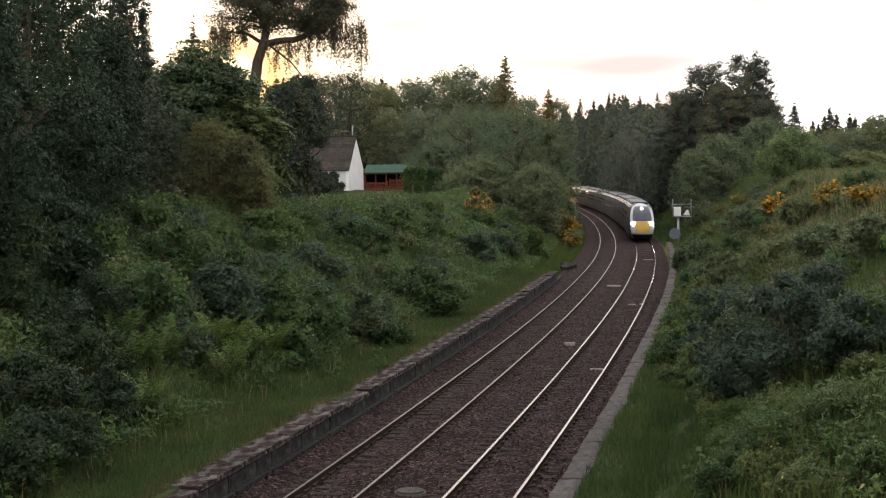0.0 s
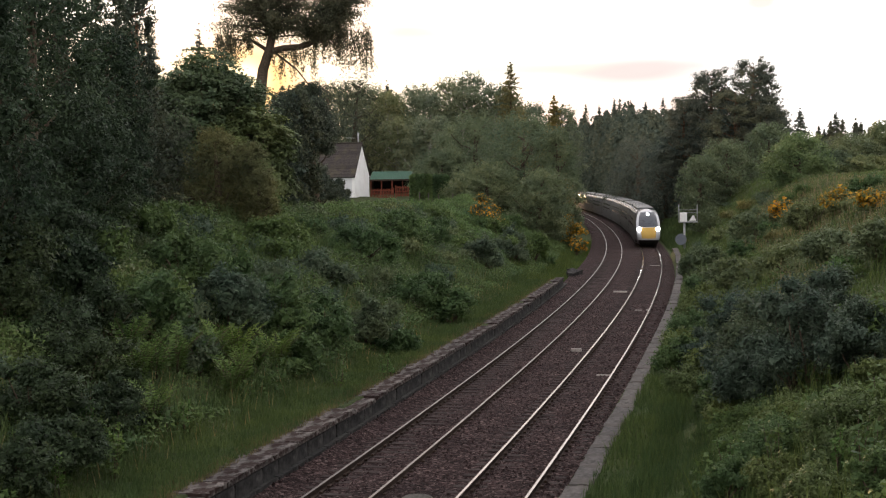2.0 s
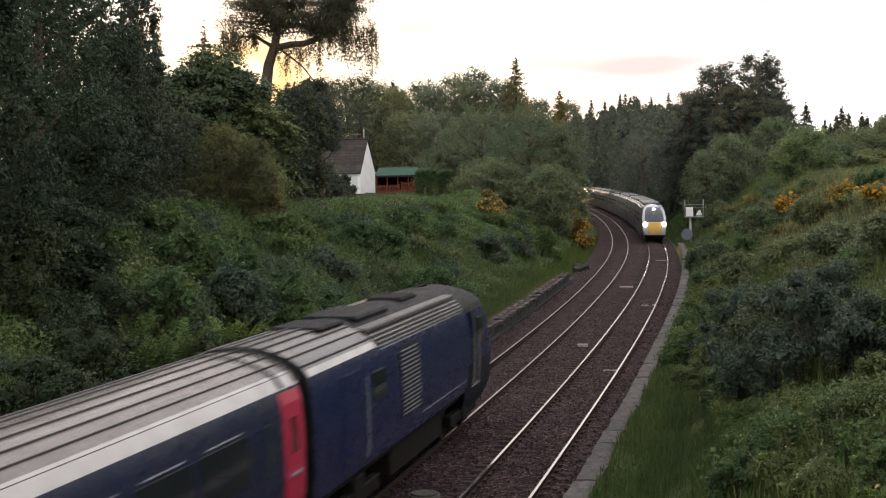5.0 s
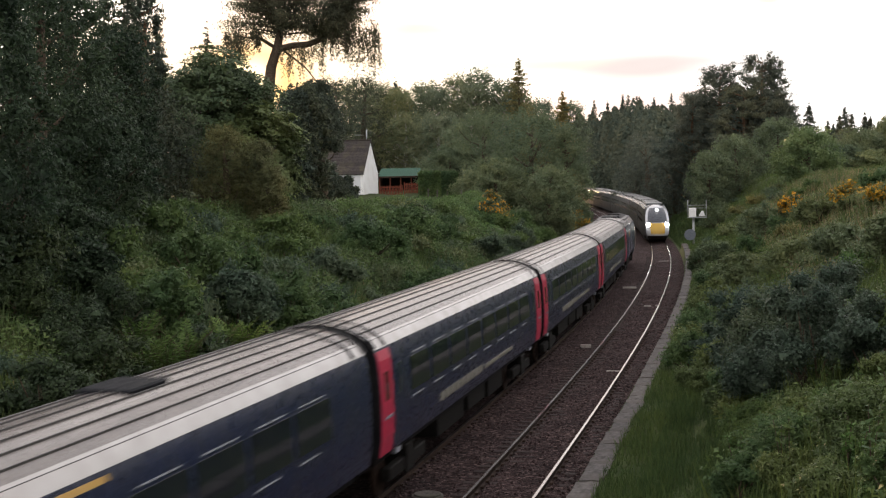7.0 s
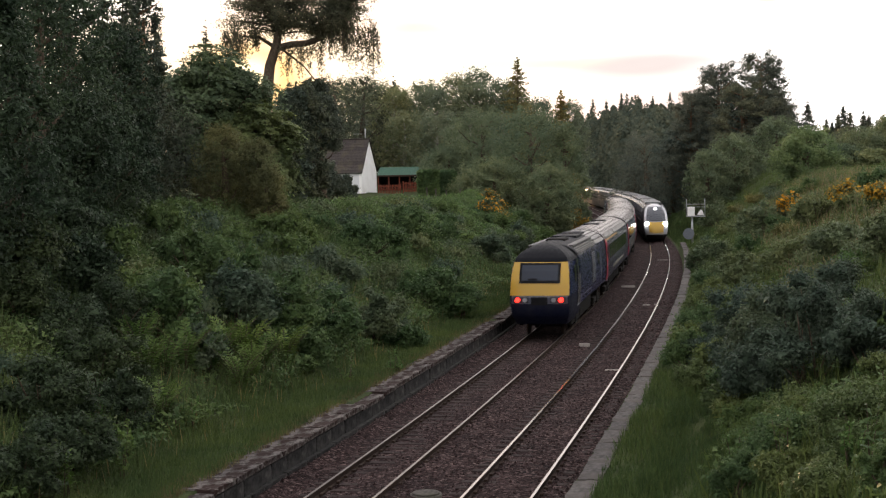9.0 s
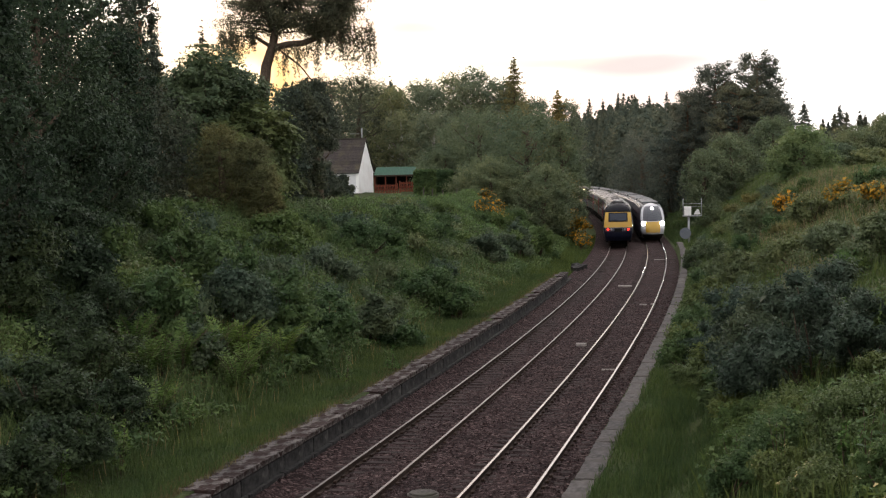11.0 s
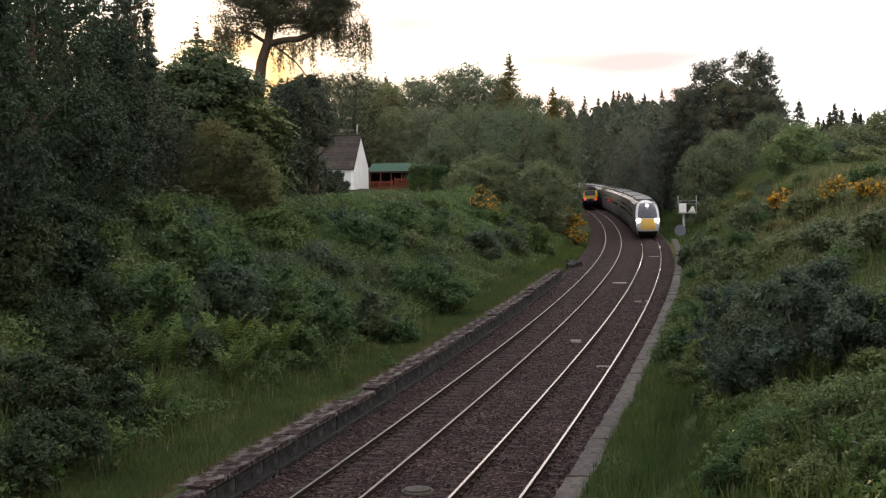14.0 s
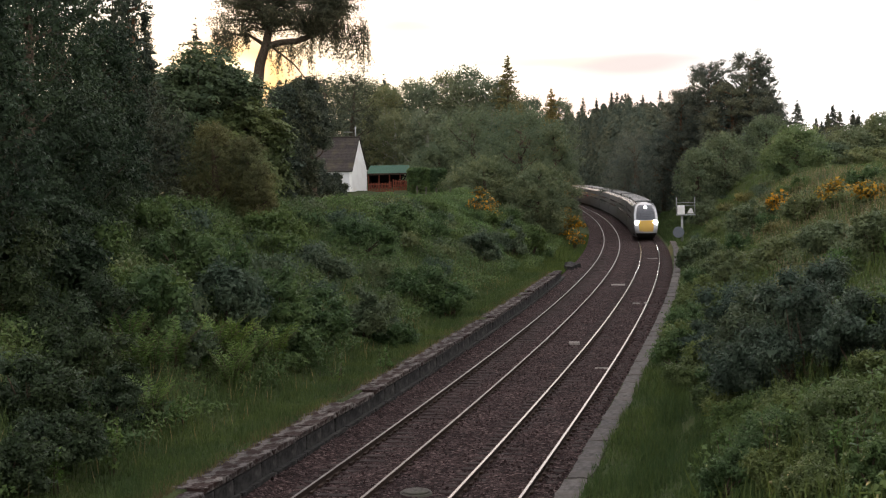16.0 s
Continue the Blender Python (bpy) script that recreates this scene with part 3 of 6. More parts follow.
def bush(x, y, ztop, width, seed, mat=None, leaves=2600, leaf=0.13, label="dense green shrub on the grassy bank", name="bush", group="", flowers=0, spiky=0.25, aspect=0.5, flower_mat=None):
    rng = np.random.default_rng(seed)
    gz = ground(x, y)
    H, R = max(ztop - gz, 0.5), width / 2
    leaves, leaf = int(leaves * 1.25), leaf * 0.9
    t = thing(name, label, "bush", pose(x, y, gz - 0.08), group)
    bm = bmesh.new()
    blobs = []
    for i in range(34):
        a, q = rng.uniform(0, math.tau), rng.random()
        rad = R * math.sqrt(rng.random()) * 0.8
        s = R * rng.uniform(0.15, 0.34)
        zc = max(0.15, H * (1 - 0.55 * (rad / R) ** 2) * rng.uniform(0.35, 1.0) - s * 0.6)
        blobs.append((rad * math.cos(a), rad * math.sin(a), zc, s, s, s * 0.75))
        if i < 9:
            limb(bm, (rng.normal() * 0.1, rng.normal() * 0.1, 0), blobs[-1][:3], 0.035, 0.008, rng, 0.05, 3)
    part("stem", bm, BARK, t)
    p, nr = cloud(blobs, leaves, rng, 0.3, 0.5)
    p[:, 2] = np.maximum(p[:, 2], 0.02)
    p[:, 2] += spiky * R * 0.3 * rng.random(len(p)) ** 4
    part("foliage", poly_mesh("foliage", crown_quads(blobs, p, nr, leaf, rng, aspect, 2.4, 8), 4, mat or LEAF), None, t)
    if flowers:
        p, nr = cloud(blobs, flowers, rng, 0.85, 0.6)
        k = p[:, 2] > H * 0.25
        tagged(part("flower", poly_mesh("flowers", leaf_quads(p[k], nr[k], leaf * 1.25, rng, 0.9), 4, flower_mat or FLOWER), None, t), kind="stuff")
    return t


def veteran_tree(x, y, ztop, width, seed):
    """The big larch against the low sun: leaning stem, one long limb swept up, drooping branches hung with fine twigs."""
    rng = np.random.default_rng(seed)
    gz = ground(x, y)
    H = ztop - gz
    t = thing("larch_tree", "large old dark larch with swept limb and hanging twigs", "tree", pose(x, y, gz))
    up = lambda px, pz, py=0.0: (px - x, py, pz - gz)
    stem = [(-0.9, 0, -0.4), (-0.95, 0, 13.0 - gz), up(-12.2, 14.9), up(-11.7, 16.4), up(-11.45, 17.8), up(-11.5, 19.8), (-0.1, 0, H)]
    sweep = [up(-11.8, 16.1), up(-10.7, 16.35, -0.2), up(-9.6, 16.4, -0.4), up(-8.6, 16.75, -0.4), up(-7.8, 17.5, -0.3), up(-7.3, 18.6, -0.2), up(-6.9, 20.4)]
    bm = bmesh.new()
    tube(bm, stem, [0.5, 0.42, 0.36, 0.3, 0.25, 0.17, 0.05], 10)
    tube(bm, sweep, [0.26, 0.23, 0.22, 0.2, 0.17, 0.13, 0.05], 9)
    tube(bm, [up(-11.8, 16.2), up(-12.9, 16.9, 0.3), up(-14.6, 17.1, 0.2)], [0.17, 0.12, 0.03], 6)
    tube(bm, [up(-11.5, 16.2), up(-9.9, 14.9, 0.4), up(-8.6, 13.2, 0.5)], [0.09, 0.06, 0.03], 5)
    part("trunk", bm, BARK, t)
    pos, branches, twigs = [], bmesh.new(), bmesh.new()

    def branch(p0, p1, sag, n, hang, spread):
        p0, p1 = np.asarray(p0, float), np.asarray(p1, float)
        u3 = np.linspace(0, 1, 5)
        line = lambda u: p0 + (p1 - p0) * u[:, None] + np.array([0, 0, 1.0]) * (sag * np.sin(u * 2.4))[:, None]
        tube(branches, [Vector(q) for q in line(u3)], [0.055, 0.045, 0.035, 0.02, 0.008], 4)
        u = rng.random(n) ** 0.8
        q = line(u) + rng.normal(size=(n, 3)) * np.array([spread, spread, 0.1])
        q[:, 2] -= rng.exponential(hang, n)
        pos.append(q)

    for i in range(150):
        z = 17.1 + (ztop - 17.1) * (i / 150) ** 0.9
        side = rng.random() < 0.5
        k = (z - 16.6) / (ztop - 16.6)
        reach = (4.6 if side else 3.8) * (1 - 0.55 * k) * rng.uniform(0.45, 1.05)
        a = rng.normal(0, 0.75) + (math.pi if side else 0)
        foot = np.array(up(-11.5, z))
        branch(foot, foot + np.array([reach * math.cos(a), reach * math.sin(a), rng.uniform(-0.3, 0.7)]), rng.uniform(0.0, 0.5), 400, 0.2, 0.3)
    for i in range(95):
        k = rng.random()
        j = int(rng.integers(3, 6))
        foot = np.array(sweep[j]) * (1 - k) + np.array(sweep[min(j + 1, 6)]) * k
        a = rng.normal(0, 1.0) + (math.pi if rng.random() < 0.3 else 0)
        reach = rng.uniform(0.7, 2.6)
        branch(foot, foot + np.array([reach * math.cos(a), reach * math.sin(a), rng.uniform(0.2, 1.8)]), 0.35, 300, 0.16, 0.28)
    for i in range(330):
        if i < 190:
            cx = rng.uniform(-9.4, -4.7)
            z0, L = 17.8 - 0.1 * (cx + 9.4) + rng.normal() * 0.3, rng.uniform(0.6, 3.3) * (0.45 + 0.13 * (cx + 9.4))
        elif i < 285:
            cx = rng.uniform(-15.3, -12.9)
            z0, L = 17.2 + rng.normal() * 0.2, rng.uniform(0.6, 2.2) * (0.45 + 0.35 * (-12.9 - cx))
        else:
            cx = rng.uniform(-11.4, -8.6)
            z0, L = 16.2, rng.uniform(0.4, 2.3)
        yy = rng.normal() * 0.8
        p0, p1 = np.array(up(cx, z0, yy)), np.array(up(cx + rng.normal() * 0.3, z0 - L, yy))
        tube(twigs, [Vector(p0), Vector(p1)], [0.016, 0.006], 3)
        k = rng.random(int(10 + 22 * L))[:, None]
        pos.append(p0 * (1 - k) + p1 * k + rng.normal(size=(len(k), 3)) * 0.09)
    tagged(part("branch", branches, BARK, t), kind="stuff")
    tagged(part("hanging_twig", twigs, BARK, t), kind="stuff")
    pos = np.concatenate(pos)
    part("crown", poly_mesh("crown", leaf_quads(pos, unit(rng.normal(size=pos.shape)), 0.145, rng, 0.42, 0.5), 3, LARCH), None, t)
    return t


def diamond_leaves(pos, nrm, size, rng, aspect=0.8):
    """Broad leaves with four corners."""
    n = len(pos)
    t = unit(np.cross(nrm, rng.normal(size=(n, 3))))
    b = unit(np.cross(nrm, t))
    L = (size * rng.uniform(0.6, 1.35, n))[:, None] * 0.5
    return np.stack([pos - t * L, pos + b * L * aspect, pos + t * L, pos - b * L * aspect], 1)


def layered_tree(x, y, ztop, width, seed, mat, sprays=300, leaves=95, leaf=0.24, label="broad green sycamore with layered leaves", centre=0.42):
    """A domed tree whose leaves lie in overlapping drooping shelves."""
    rng = np.random.default_rng(seed)
    gz = ground(x, y)
    H, R = ztop - gz, width / 2
    t = thing("tree", label, "tree", pose(x, y, gz))
    bm = bmesh.new()
    tube(bm, [(0, 0, -0.4), (0.1, 0, H * 0.3), (0, 0.1, H * 0.6), (0, 0, H * 0.9)], [0.42, 0.34, 0.2, 0.04], 9)
    zc = H * centre
    out, quads = [], []
    for i in range(sprays):
        d = unit(rng.normal(size=(1, 3)))[0]
        d[2] = d[2] if d[2] > -0.55 else -d[2]
        k = rng.uniform(0.72, 1.03) * (1 + 0.09 * math.sin(5 * d[0] + 7 * d[2]) + 0.06 * math.sin(11 * d[1] + 9 * d[2]))
        c = np.array([d[0] * R * k, d[1] * R * k, zc + d[2] * (H - zc if d[2] > 0 else zc) * k])
        nv = unit((d * 0.55 + np.array([0, 0, 0.75]) + rng.normal(size=3) * 0.12)[None])[0]
        e1 = unit(np.cross(nv, [0.3, 0.2, 1.0])[None])[0]
        e2 = np.cross(nv, e1)
        r = rng.uniform(0.5, 1.0) * R * 0.2
        u, v = rng.normal(size=(2, leaves)) * 0.5
        q = c + (e1[None] * u[:, None] + e2[None] * v[:, None]) * r - np.array([0, 0, 1.0]) * (0.25 * r * (u * u + v * v))[:, None] + rng.normal(size=(leaves, 3)) * 0.05
        quads.append(diamond_leaves(q, unit(nv[None] + rng.normal(size=(leaves, 3)) * 0.3), leaf, rng))
        out.append((*c * np.array([0.8, 0.8, 0.94]), r, r, r * 0.7))
        if i % 7 == 0:
            limb(bm, (0, 0, max(0.5, c[2] * 0.55)), c * 0.95, 0.1, 0.02, rng)
    part("trunk", bm, BARK, t)
    p, nr = cloud(out, sprays * 28, rng, 0.0, 0.2)
    quads.append(diamond_leaves(p, nr, leaf * 1.5, rng))
    part("crown", poly_mesh("crown", np.concatenate(quads), 4, mat), None, t)
    return t


NEAR_LEFT = [
    (-15.59, 52.67, 18.88, 8.18), (-15.02, 58.64, 18.17, 6.16), (-13.48, 46.43, 14.42, 5.97), (-12.64, 38.32, 12.39, 4.19),
    (-12.96, 50.23, 10.33, 4.52), (-12.50, 44.05, 6.83, 4.50), (-12.48, 40.01, 6.07, 3.78), (-12.58, 54.06, 6.76, 3.40),
    (-14.54, 50.21, 9.77, 5.11), (-13.37, 56.38, 13.15, 4.41), (-11.14, 41.92, 4.34, 2.81),
]
for i, (x, y, z, w) in enumerate(NEAR_LEFT):
    broad_tree(x, y, z, w, 100 + i, LEAF_DARK, leaves=13000, leaf=0.15, label="dense dark-leaved tree overhanging the cutting slope", low=0.02, group="trees beside the cutting")
for i, (x, y, z, w) in enumerate([
    (-14.03, 62.55, 16.24, 3.66), (-15.86, 66.54, 16.08, 3.89), (-13.88, 68.48, 14.71, 2.41),
]):
    conifer(x, y, z, w, 130 + i, leaves=9000, label="tall dark conifer with ragged branches", needle=0.24, droop=0.1)
layered_tree(-12.9, 75.5, 13.6, 8.6, 150, SYCAMORE, 640, 84, 0.155)
layered_tree(-9.9, 73.4, 10.9, 5.0, 151, SYCAMORE, 330, 76, 0.15)
broad_tree(-14.15, 68.32, 11.51, 6.15, 152, NEEDLE, BARK_PINE, leaves=11000, leaf=0.18, label="dark soft evergreen among the slope trees", low=0.05, aspect=0.35)
for i, (x, y, z, w) in enumerate([
    (-10.26, 66.22, 9.63, 3.12), (-9.10, 66.19, 8.96, 2.60), (-8.35, 65.12, 7.64, 2.05),
]):
    broad_tree(x, y, z, w, 160 + i, LEAF_BROWN, leaves=9000, leaf=0.13, label="brownish-green feathery shrub tree on the slope", low=0.0, aspect=0.35)
for i, (x, y, z, w) in enumerate([
    (-14.36, 64.55, 16.29, 2.77), (-14.36, 66.39, 12.94, 2.34),
]):
    broad_tree(x, y, z, w, 165 + i, NEEDLE, BARK_PINE, leaves=8000, leaf=0.2, label="dark ragged evergreen among the slope trees", low=0.05, aspect=0.4)
for x, y, z, w in [
    (-11.51, 98.95, 23.41, 10.79),
]:
    veteran_tree(x, y, z, w, 7)
for i, (x, y, z, w) in enumerate([
    (-19.33, 115.76, 19.23, 2.71), (-7.73, 205.98, 21.26, 4.03), (8.75, 182.0, 21.6, 4.2), (14.56, 187.0, 17.9, 3.3),
]):
    # the last two look sunlit by their golden leaf colour
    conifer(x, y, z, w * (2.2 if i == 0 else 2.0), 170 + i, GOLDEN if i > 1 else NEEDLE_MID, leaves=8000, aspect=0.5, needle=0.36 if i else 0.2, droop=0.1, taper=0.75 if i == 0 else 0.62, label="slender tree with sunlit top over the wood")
for i, (x, y, z, w) in enumerate([
    (-9.5, 91.43, 13.26, 3.9), (-8.3, 93.38, 12.6, 3.6), (-8.9, 97.2, 13.9, 3.8), (-11.10, 178.90, 20.49, 8.40), (-10.6, 100.31, 10.54, 4.33),
    (-10.23, 90.41, 12.86, 3.54), (-13.44, 172.86, 19.67, 8.80), (-9.3, 95.25, 9.41, 2.62),
]):
    broad_tree(x, y, z, w, 180 + i, NEEDLE, BARK, leaves=9000, leaf=0.25, label="dark evergreen tree beside the cottage", low=0.55 if i in (1, 2) else 0.03, aspect=0.4)
for i, (x, y, z, w) in enumerate([
    (-9.88, 195.93, 20.52, 9.20), (-4.02, 190.90, 20.08, 8.97), (0.10, 192.95, 21.05, 9.06), (4.04, 192.98, 21.74, 9.06),
    (6.67, 186.89, 19.91, 8.05), (12.32, 195.79, 17.85, 8.44), (16.24, 198.79, 17.64, 7.01), (-5.59, 178.64, 15.29, 8.40),
    (-1.36, 174.63, 15.03, 8.90), (-6.87, 196.88, 19.62, 6.94), (9.04, 190.84, 18.96, 8.22), (-14.42, 205.97, 21.13, 10.48),
    (-10.95, 200.87, 19.16, 8.65), (-2.2, 186.0, 18.9, 8.2), (2.4, 188.0, 19.6, 8.4), (-7.2, 188.0, 19.0, 8.0),
]):
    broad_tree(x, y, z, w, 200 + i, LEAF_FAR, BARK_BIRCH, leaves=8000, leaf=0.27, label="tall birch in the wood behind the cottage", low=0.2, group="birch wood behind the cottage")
for i, (x, y, z, w) in enumerate([
    (3.74, 158.58, 14.51, 11.19), (8.28, 150.55, 14.16, 10.62), (11.77, 146.47, 12.53, 5.17), (-0.05, 156.38, 10.49, 7.36),
    (4.52, 146.28, 8.75, 8.61), (9.35, 141.23, 8.05, 6.66),
]):
    broad_tree(x, y, z, w, 220 + i, LEAF_BIRCH, leaves=12000, leaf=0.22, label="rounded dark green tree beside the line", low=0.0, group="trees inside the bend")
for i, (x, y, z, w) in enumerate([
    (36.23, 193.00, 22.10, 8.31), (40.97, 189.04, 23.02, 8.87), (35.23, 205.88, 19.32, 8.06), (38.12, 186.84, 18.94, 8.78),
    (35.31, 195.73, 16.54, 8.44), (41.38, 186.72, 16.70, 8.05), (33.0, 196.0, 18.2, 8.0), (42.6, 192.0, 18.6, 6.4),
]):
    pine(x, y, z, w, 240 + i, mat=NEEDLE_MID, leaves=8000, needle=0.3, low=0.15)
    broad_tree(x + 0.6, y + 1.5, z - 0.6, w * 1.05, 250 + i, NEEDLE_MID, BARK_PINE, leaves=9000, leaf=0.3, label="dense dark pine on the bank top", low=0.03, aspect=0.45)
for i, (x, y, z, w) in enumerate([
    (31.62, 230.64, 13.92, 10.86), (31.42, 200.51, 12.15, 8.65), (29.46, 165.35, 9.75, 5.84), (33.66, 168.44, 11.52, 7.93),
    (39.24, 172.55, 13.58, 7.44), (34.9, 140.37, 11.3, 6.9), (50.95, 180.50, 12.30, 9.20), (56.20, 182.59, 14.07, 7.16),
    (40.66, 150.33, 9.67, 5.31), (44.18, 148.29, 8.98, 6.40), (30.40, 235.47, 10.41, 8.32),
]):
    broad_tree(x, y, z, w, 260 + i, LEAF_ROUND if i == 5 else NEEDLE_MID if i in (0, 1, 10) else LEAF_BIRCH, leaves=8500, leaf=0.25, label="green deciduous tree behind the bank", low=0.02, group="trees outside the bend")
for i, (x, y, z, w) in enumerate([
    (34.5, 390.0, 25.5, 6.8), (40.3, 403.0, 28.1, 7.6), (43.4, 396.5, 27.6, 6.8), (46.8, 390.0, 28.7, 8.6), (49.8, 403.0, 29.9, 8.1),
    (50.6, 390.0, 28.9, 7.2), (53.3, 405.6, 29.4, 8.6), (55.2, 390.0, 28.1, 7.6), (58.0, 377.0, 28.1, 9.9), (72.2, 290, 20.7, 8.1),
    (83.8, 320, 18.5, 5.7), (82.4, 310, 17.3, 5.2), (81.0, 300, 18.8, 5.7), (84.8, 310, 20.9, 6.9), (83.4, 300, 19.1, 6.1),
    (89.1, 310, 19.5, 6.4), (87.3, 300, 18.3, 5.7), (92.1, 310, 17.4, 6.1), (90.3, 300, 17.4, 5.7),
]):
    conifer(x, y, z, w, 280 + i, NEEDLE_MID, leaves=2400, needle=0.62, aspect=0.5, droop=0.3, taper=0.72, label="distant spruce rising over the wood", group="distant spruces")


def far_wood(seed):
    """The distant forest edge: hundreds of joined crowns."""
    rng = np.random.default_rng(seed)
    pos, nrm = [], []
    for i in range(1250):
        d = rng.uniform(255, 420) if i < 800 else rng.uniform(335, 440) if i < 1050 else rng.uniform(440, 500)
        a = rng.uniform(0.0, 0.36) if i < 800 else rng.uniform(0.05, 0.16) if i < 1050 else rng.uniform(0.03, 0.2)
        x, y = d * math.tan(a), d
        s, o = station(x, y)
        if -8 < o[0] < 9.5 and s[0] < 430:
            continue
        gz = ground(x, y)
        H = rng.uniform(9.5, 12.5) * (0.9 + 0.25 * (d - 255) / 165) + 5.0 * (1 - float(smooth(0.12, 0.2, np.array(a)))) - 5.2 * float(smooth(0.19, 0.26, np.array(a)))
        pts = 300
        q = rng.random(pts) ** 0.8
        R = rng.uniform(2.6, 4.4)
        con = rng.random() < 0.65
        H = H * rng.choice([0.86, 0.92, 0.97, 1.04])
        rr = R * ((1 - q) ** 0.72 if con else np.sin(np.pi * np.clip(0.15 + 0.85 * q, 0, 1)) ** 0.6) * (0.75 + 0.35 * rng.random(pts))
        th = rng.uniform(0, math.tau, pts)
        p = np.stack([x + rr * np.cos(th), y + rr * np.sin(th), gz + H * q], 1)
        pos.append(p)
        nrm.append(np.stack([np.cos(th), np.sin(th), np.full(pts, 0.6)], 1) + rng.normal(size=(pts, 3)) * 0.4)
    pos, nrm = np.concatenate(pos), unit(np.concatenate(nrm))
    # haze over the forest is only the pale needle colour
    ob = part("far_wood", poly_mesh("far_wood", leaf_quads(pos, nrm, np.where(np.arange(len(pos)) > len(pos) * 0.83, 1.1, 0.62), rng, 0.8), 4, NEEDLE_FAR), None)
    tagged(ob, "dense dark mixed forest on the horizon", "wood", kind="stuff")


far_wood(11)

for i, (x, y, z, w) in enumerate([
    (7.45, 36.68, 4.63, 2.89), (7.81, 31.19, 4.99, 2.95), (8.57, 29.18, 4.84, 1.96), (8.12, 45.83, 2.31, 1.63),
    (7.32, 32.88, 3.58, 2.34), (7.75, 34.3, 4.5, 2.6), (9.4, 35.6, 5.0, 2.8),
]):
    bush(x, y, z, w, 300 + i, LEAF_WILLOW, leaves=12000, leaf=0.1, label="large grey-green willow shrub on the bank", group="willow shrubs", aspect=0.4)
for i, (x, y, z, w) in enumerate([
    (-9.12, 36.39, 3.88, 2.87), (-9.07, 31.62, 3.60, 2.50), (-7.85, 33.83, 2.67, 1.74), (-8.12, 29.82, 2.60, 2.12),
    (-8.36, 27.80, 2.24, 1.76), (-9.51, 39.94, 4.68, 2.52), (-10.46, 37.68, 4.46, 2.82), (-11.42, 37.46, 5.23, 2.51),
]):
    bush(x, y, z, w, 310 + i, LEAF_DARK, leaves=7000, leaf=0.095, label="dark leafy shrub at the foot of the trees", group="dark shrubs on the slope")
for i, (x, y, z, w) in enumerate([
    (-2.86, 53.88, 3.16, 2.97), (-4.22, 49.89, 3.50, 2.56), (-1.13, 64.91, 3.43, 3.84), (2.34, 89.21, 3.90, 3.16),
    (0.39, 64.61, 2.40, 2.80), (-5.58, 48.19, 4.41, 3.04), (-7.02, 46.45, 4.71, 3.11), (-8.86, 49.75, 5.75, 3.91),
    (-8.34, 41.19, 4.75, 2.76), (-5.30, 60.21, 4.59, 3.56), (-3.86, 68.76, 5.31, 4.06), (-2.60, 80.30, 5.95, 4.42),
    (5.05, 105.24, 3.99, 2.90), (7.26, 113.97, 3.44, 2.69), (-7.32, 61.54, 6.14, 3.63), (-7.35, 40.86, 3.13, 1.94),
    (-4.79, 45.59, 2.55, 1.98), (-1.83, 53.81, 1.70, 1.70),
]):
    bush(x, y, z, w, 320 + i, LEAF_GREY if i % 3 == 0 else LEAF, leaves=3800, leaf=0.15, group="shrubs on the bank")
for i, (x, y, z, w) in enumerate([
    (7.1, 41.6, 1.75, 1.7), (5.88, 25.08, 2.97, 1.69), (6.44, 22.87, 3.75, 1.72), (4.92, 24.30, 2.32, 1.25),
    (5.39, 20.58, 2.92, 1.31), (5.65, 18.85, 3.47, 0.90), (8.08, 26.63, 3.75, 1.26), (14.77, 72.66, 3.32, 3.43),
    (15.27, 63.96, 4.47, 3.27), (15.29, 55.74, 5.29, 3.07), (14.22, 46.51, 5.90, 2.19), (17.58, 95.69, 3.35, 3.39),
    (21.22, 98.54, 5.32, 4.26), (21.15, 83.06, 6.07, 3.59), (15.69, 90.90, 2.65, 1.79), (27.27, 148.32, 4.61, 4.08),
]):
    bush(x, y, z, w, 350 + i, BROOM if i > 6 else (LEAF_VERGE, LEAF)[i % 2], leaves=3600 if i > 6 else 8000, leaf=0.14 if i > 6 else 0.062, label="leafy green scrub on the bank", group="scrub beside the line")
for i, (x, y, z, w) in enumerate([
    (3.11, 120.58, 5.46, 2.37), (4.18, 124.30, 4.76, 2.25), (13.1, 145.6, 3.9, 3.5), (12.35, 131.95, 2.57, 1.87), (4.2, 131.0, 5.4, 2.2), (3.7, 134.2, 6.2, 1.8),
    (23.18, 97.82, 5.76, 2.31), (22.49, 80.84, 6.63, 2.86), (21.09, 70.32, 6.56, 1.93),
]):
    bush(x, y, z, w, 380 + i, BROOM, leaves=2600, leaf=0.15, label="gorse bush with orange-yellow blossom", name="gorse_bush", flowers=2000 if i == 2 else 500 if i < 6 else 1500, group="flowering gorse")

for i, (x, y, z, w) in enumerate([
    (36.3, 236.0, 6.9, 5.0), (38.6, 250.0, 7.8, 4.6), (34.2, 215.0, 5.6, 3.6), (33.4, 268.0, 5.2, 3.6),
]):
    bush(x, y, z, w, 460 + i, RUSSET, leaves=3000, leaf=0.2, label="russet-brown bush beside the bend of the line", group="russet bushes")
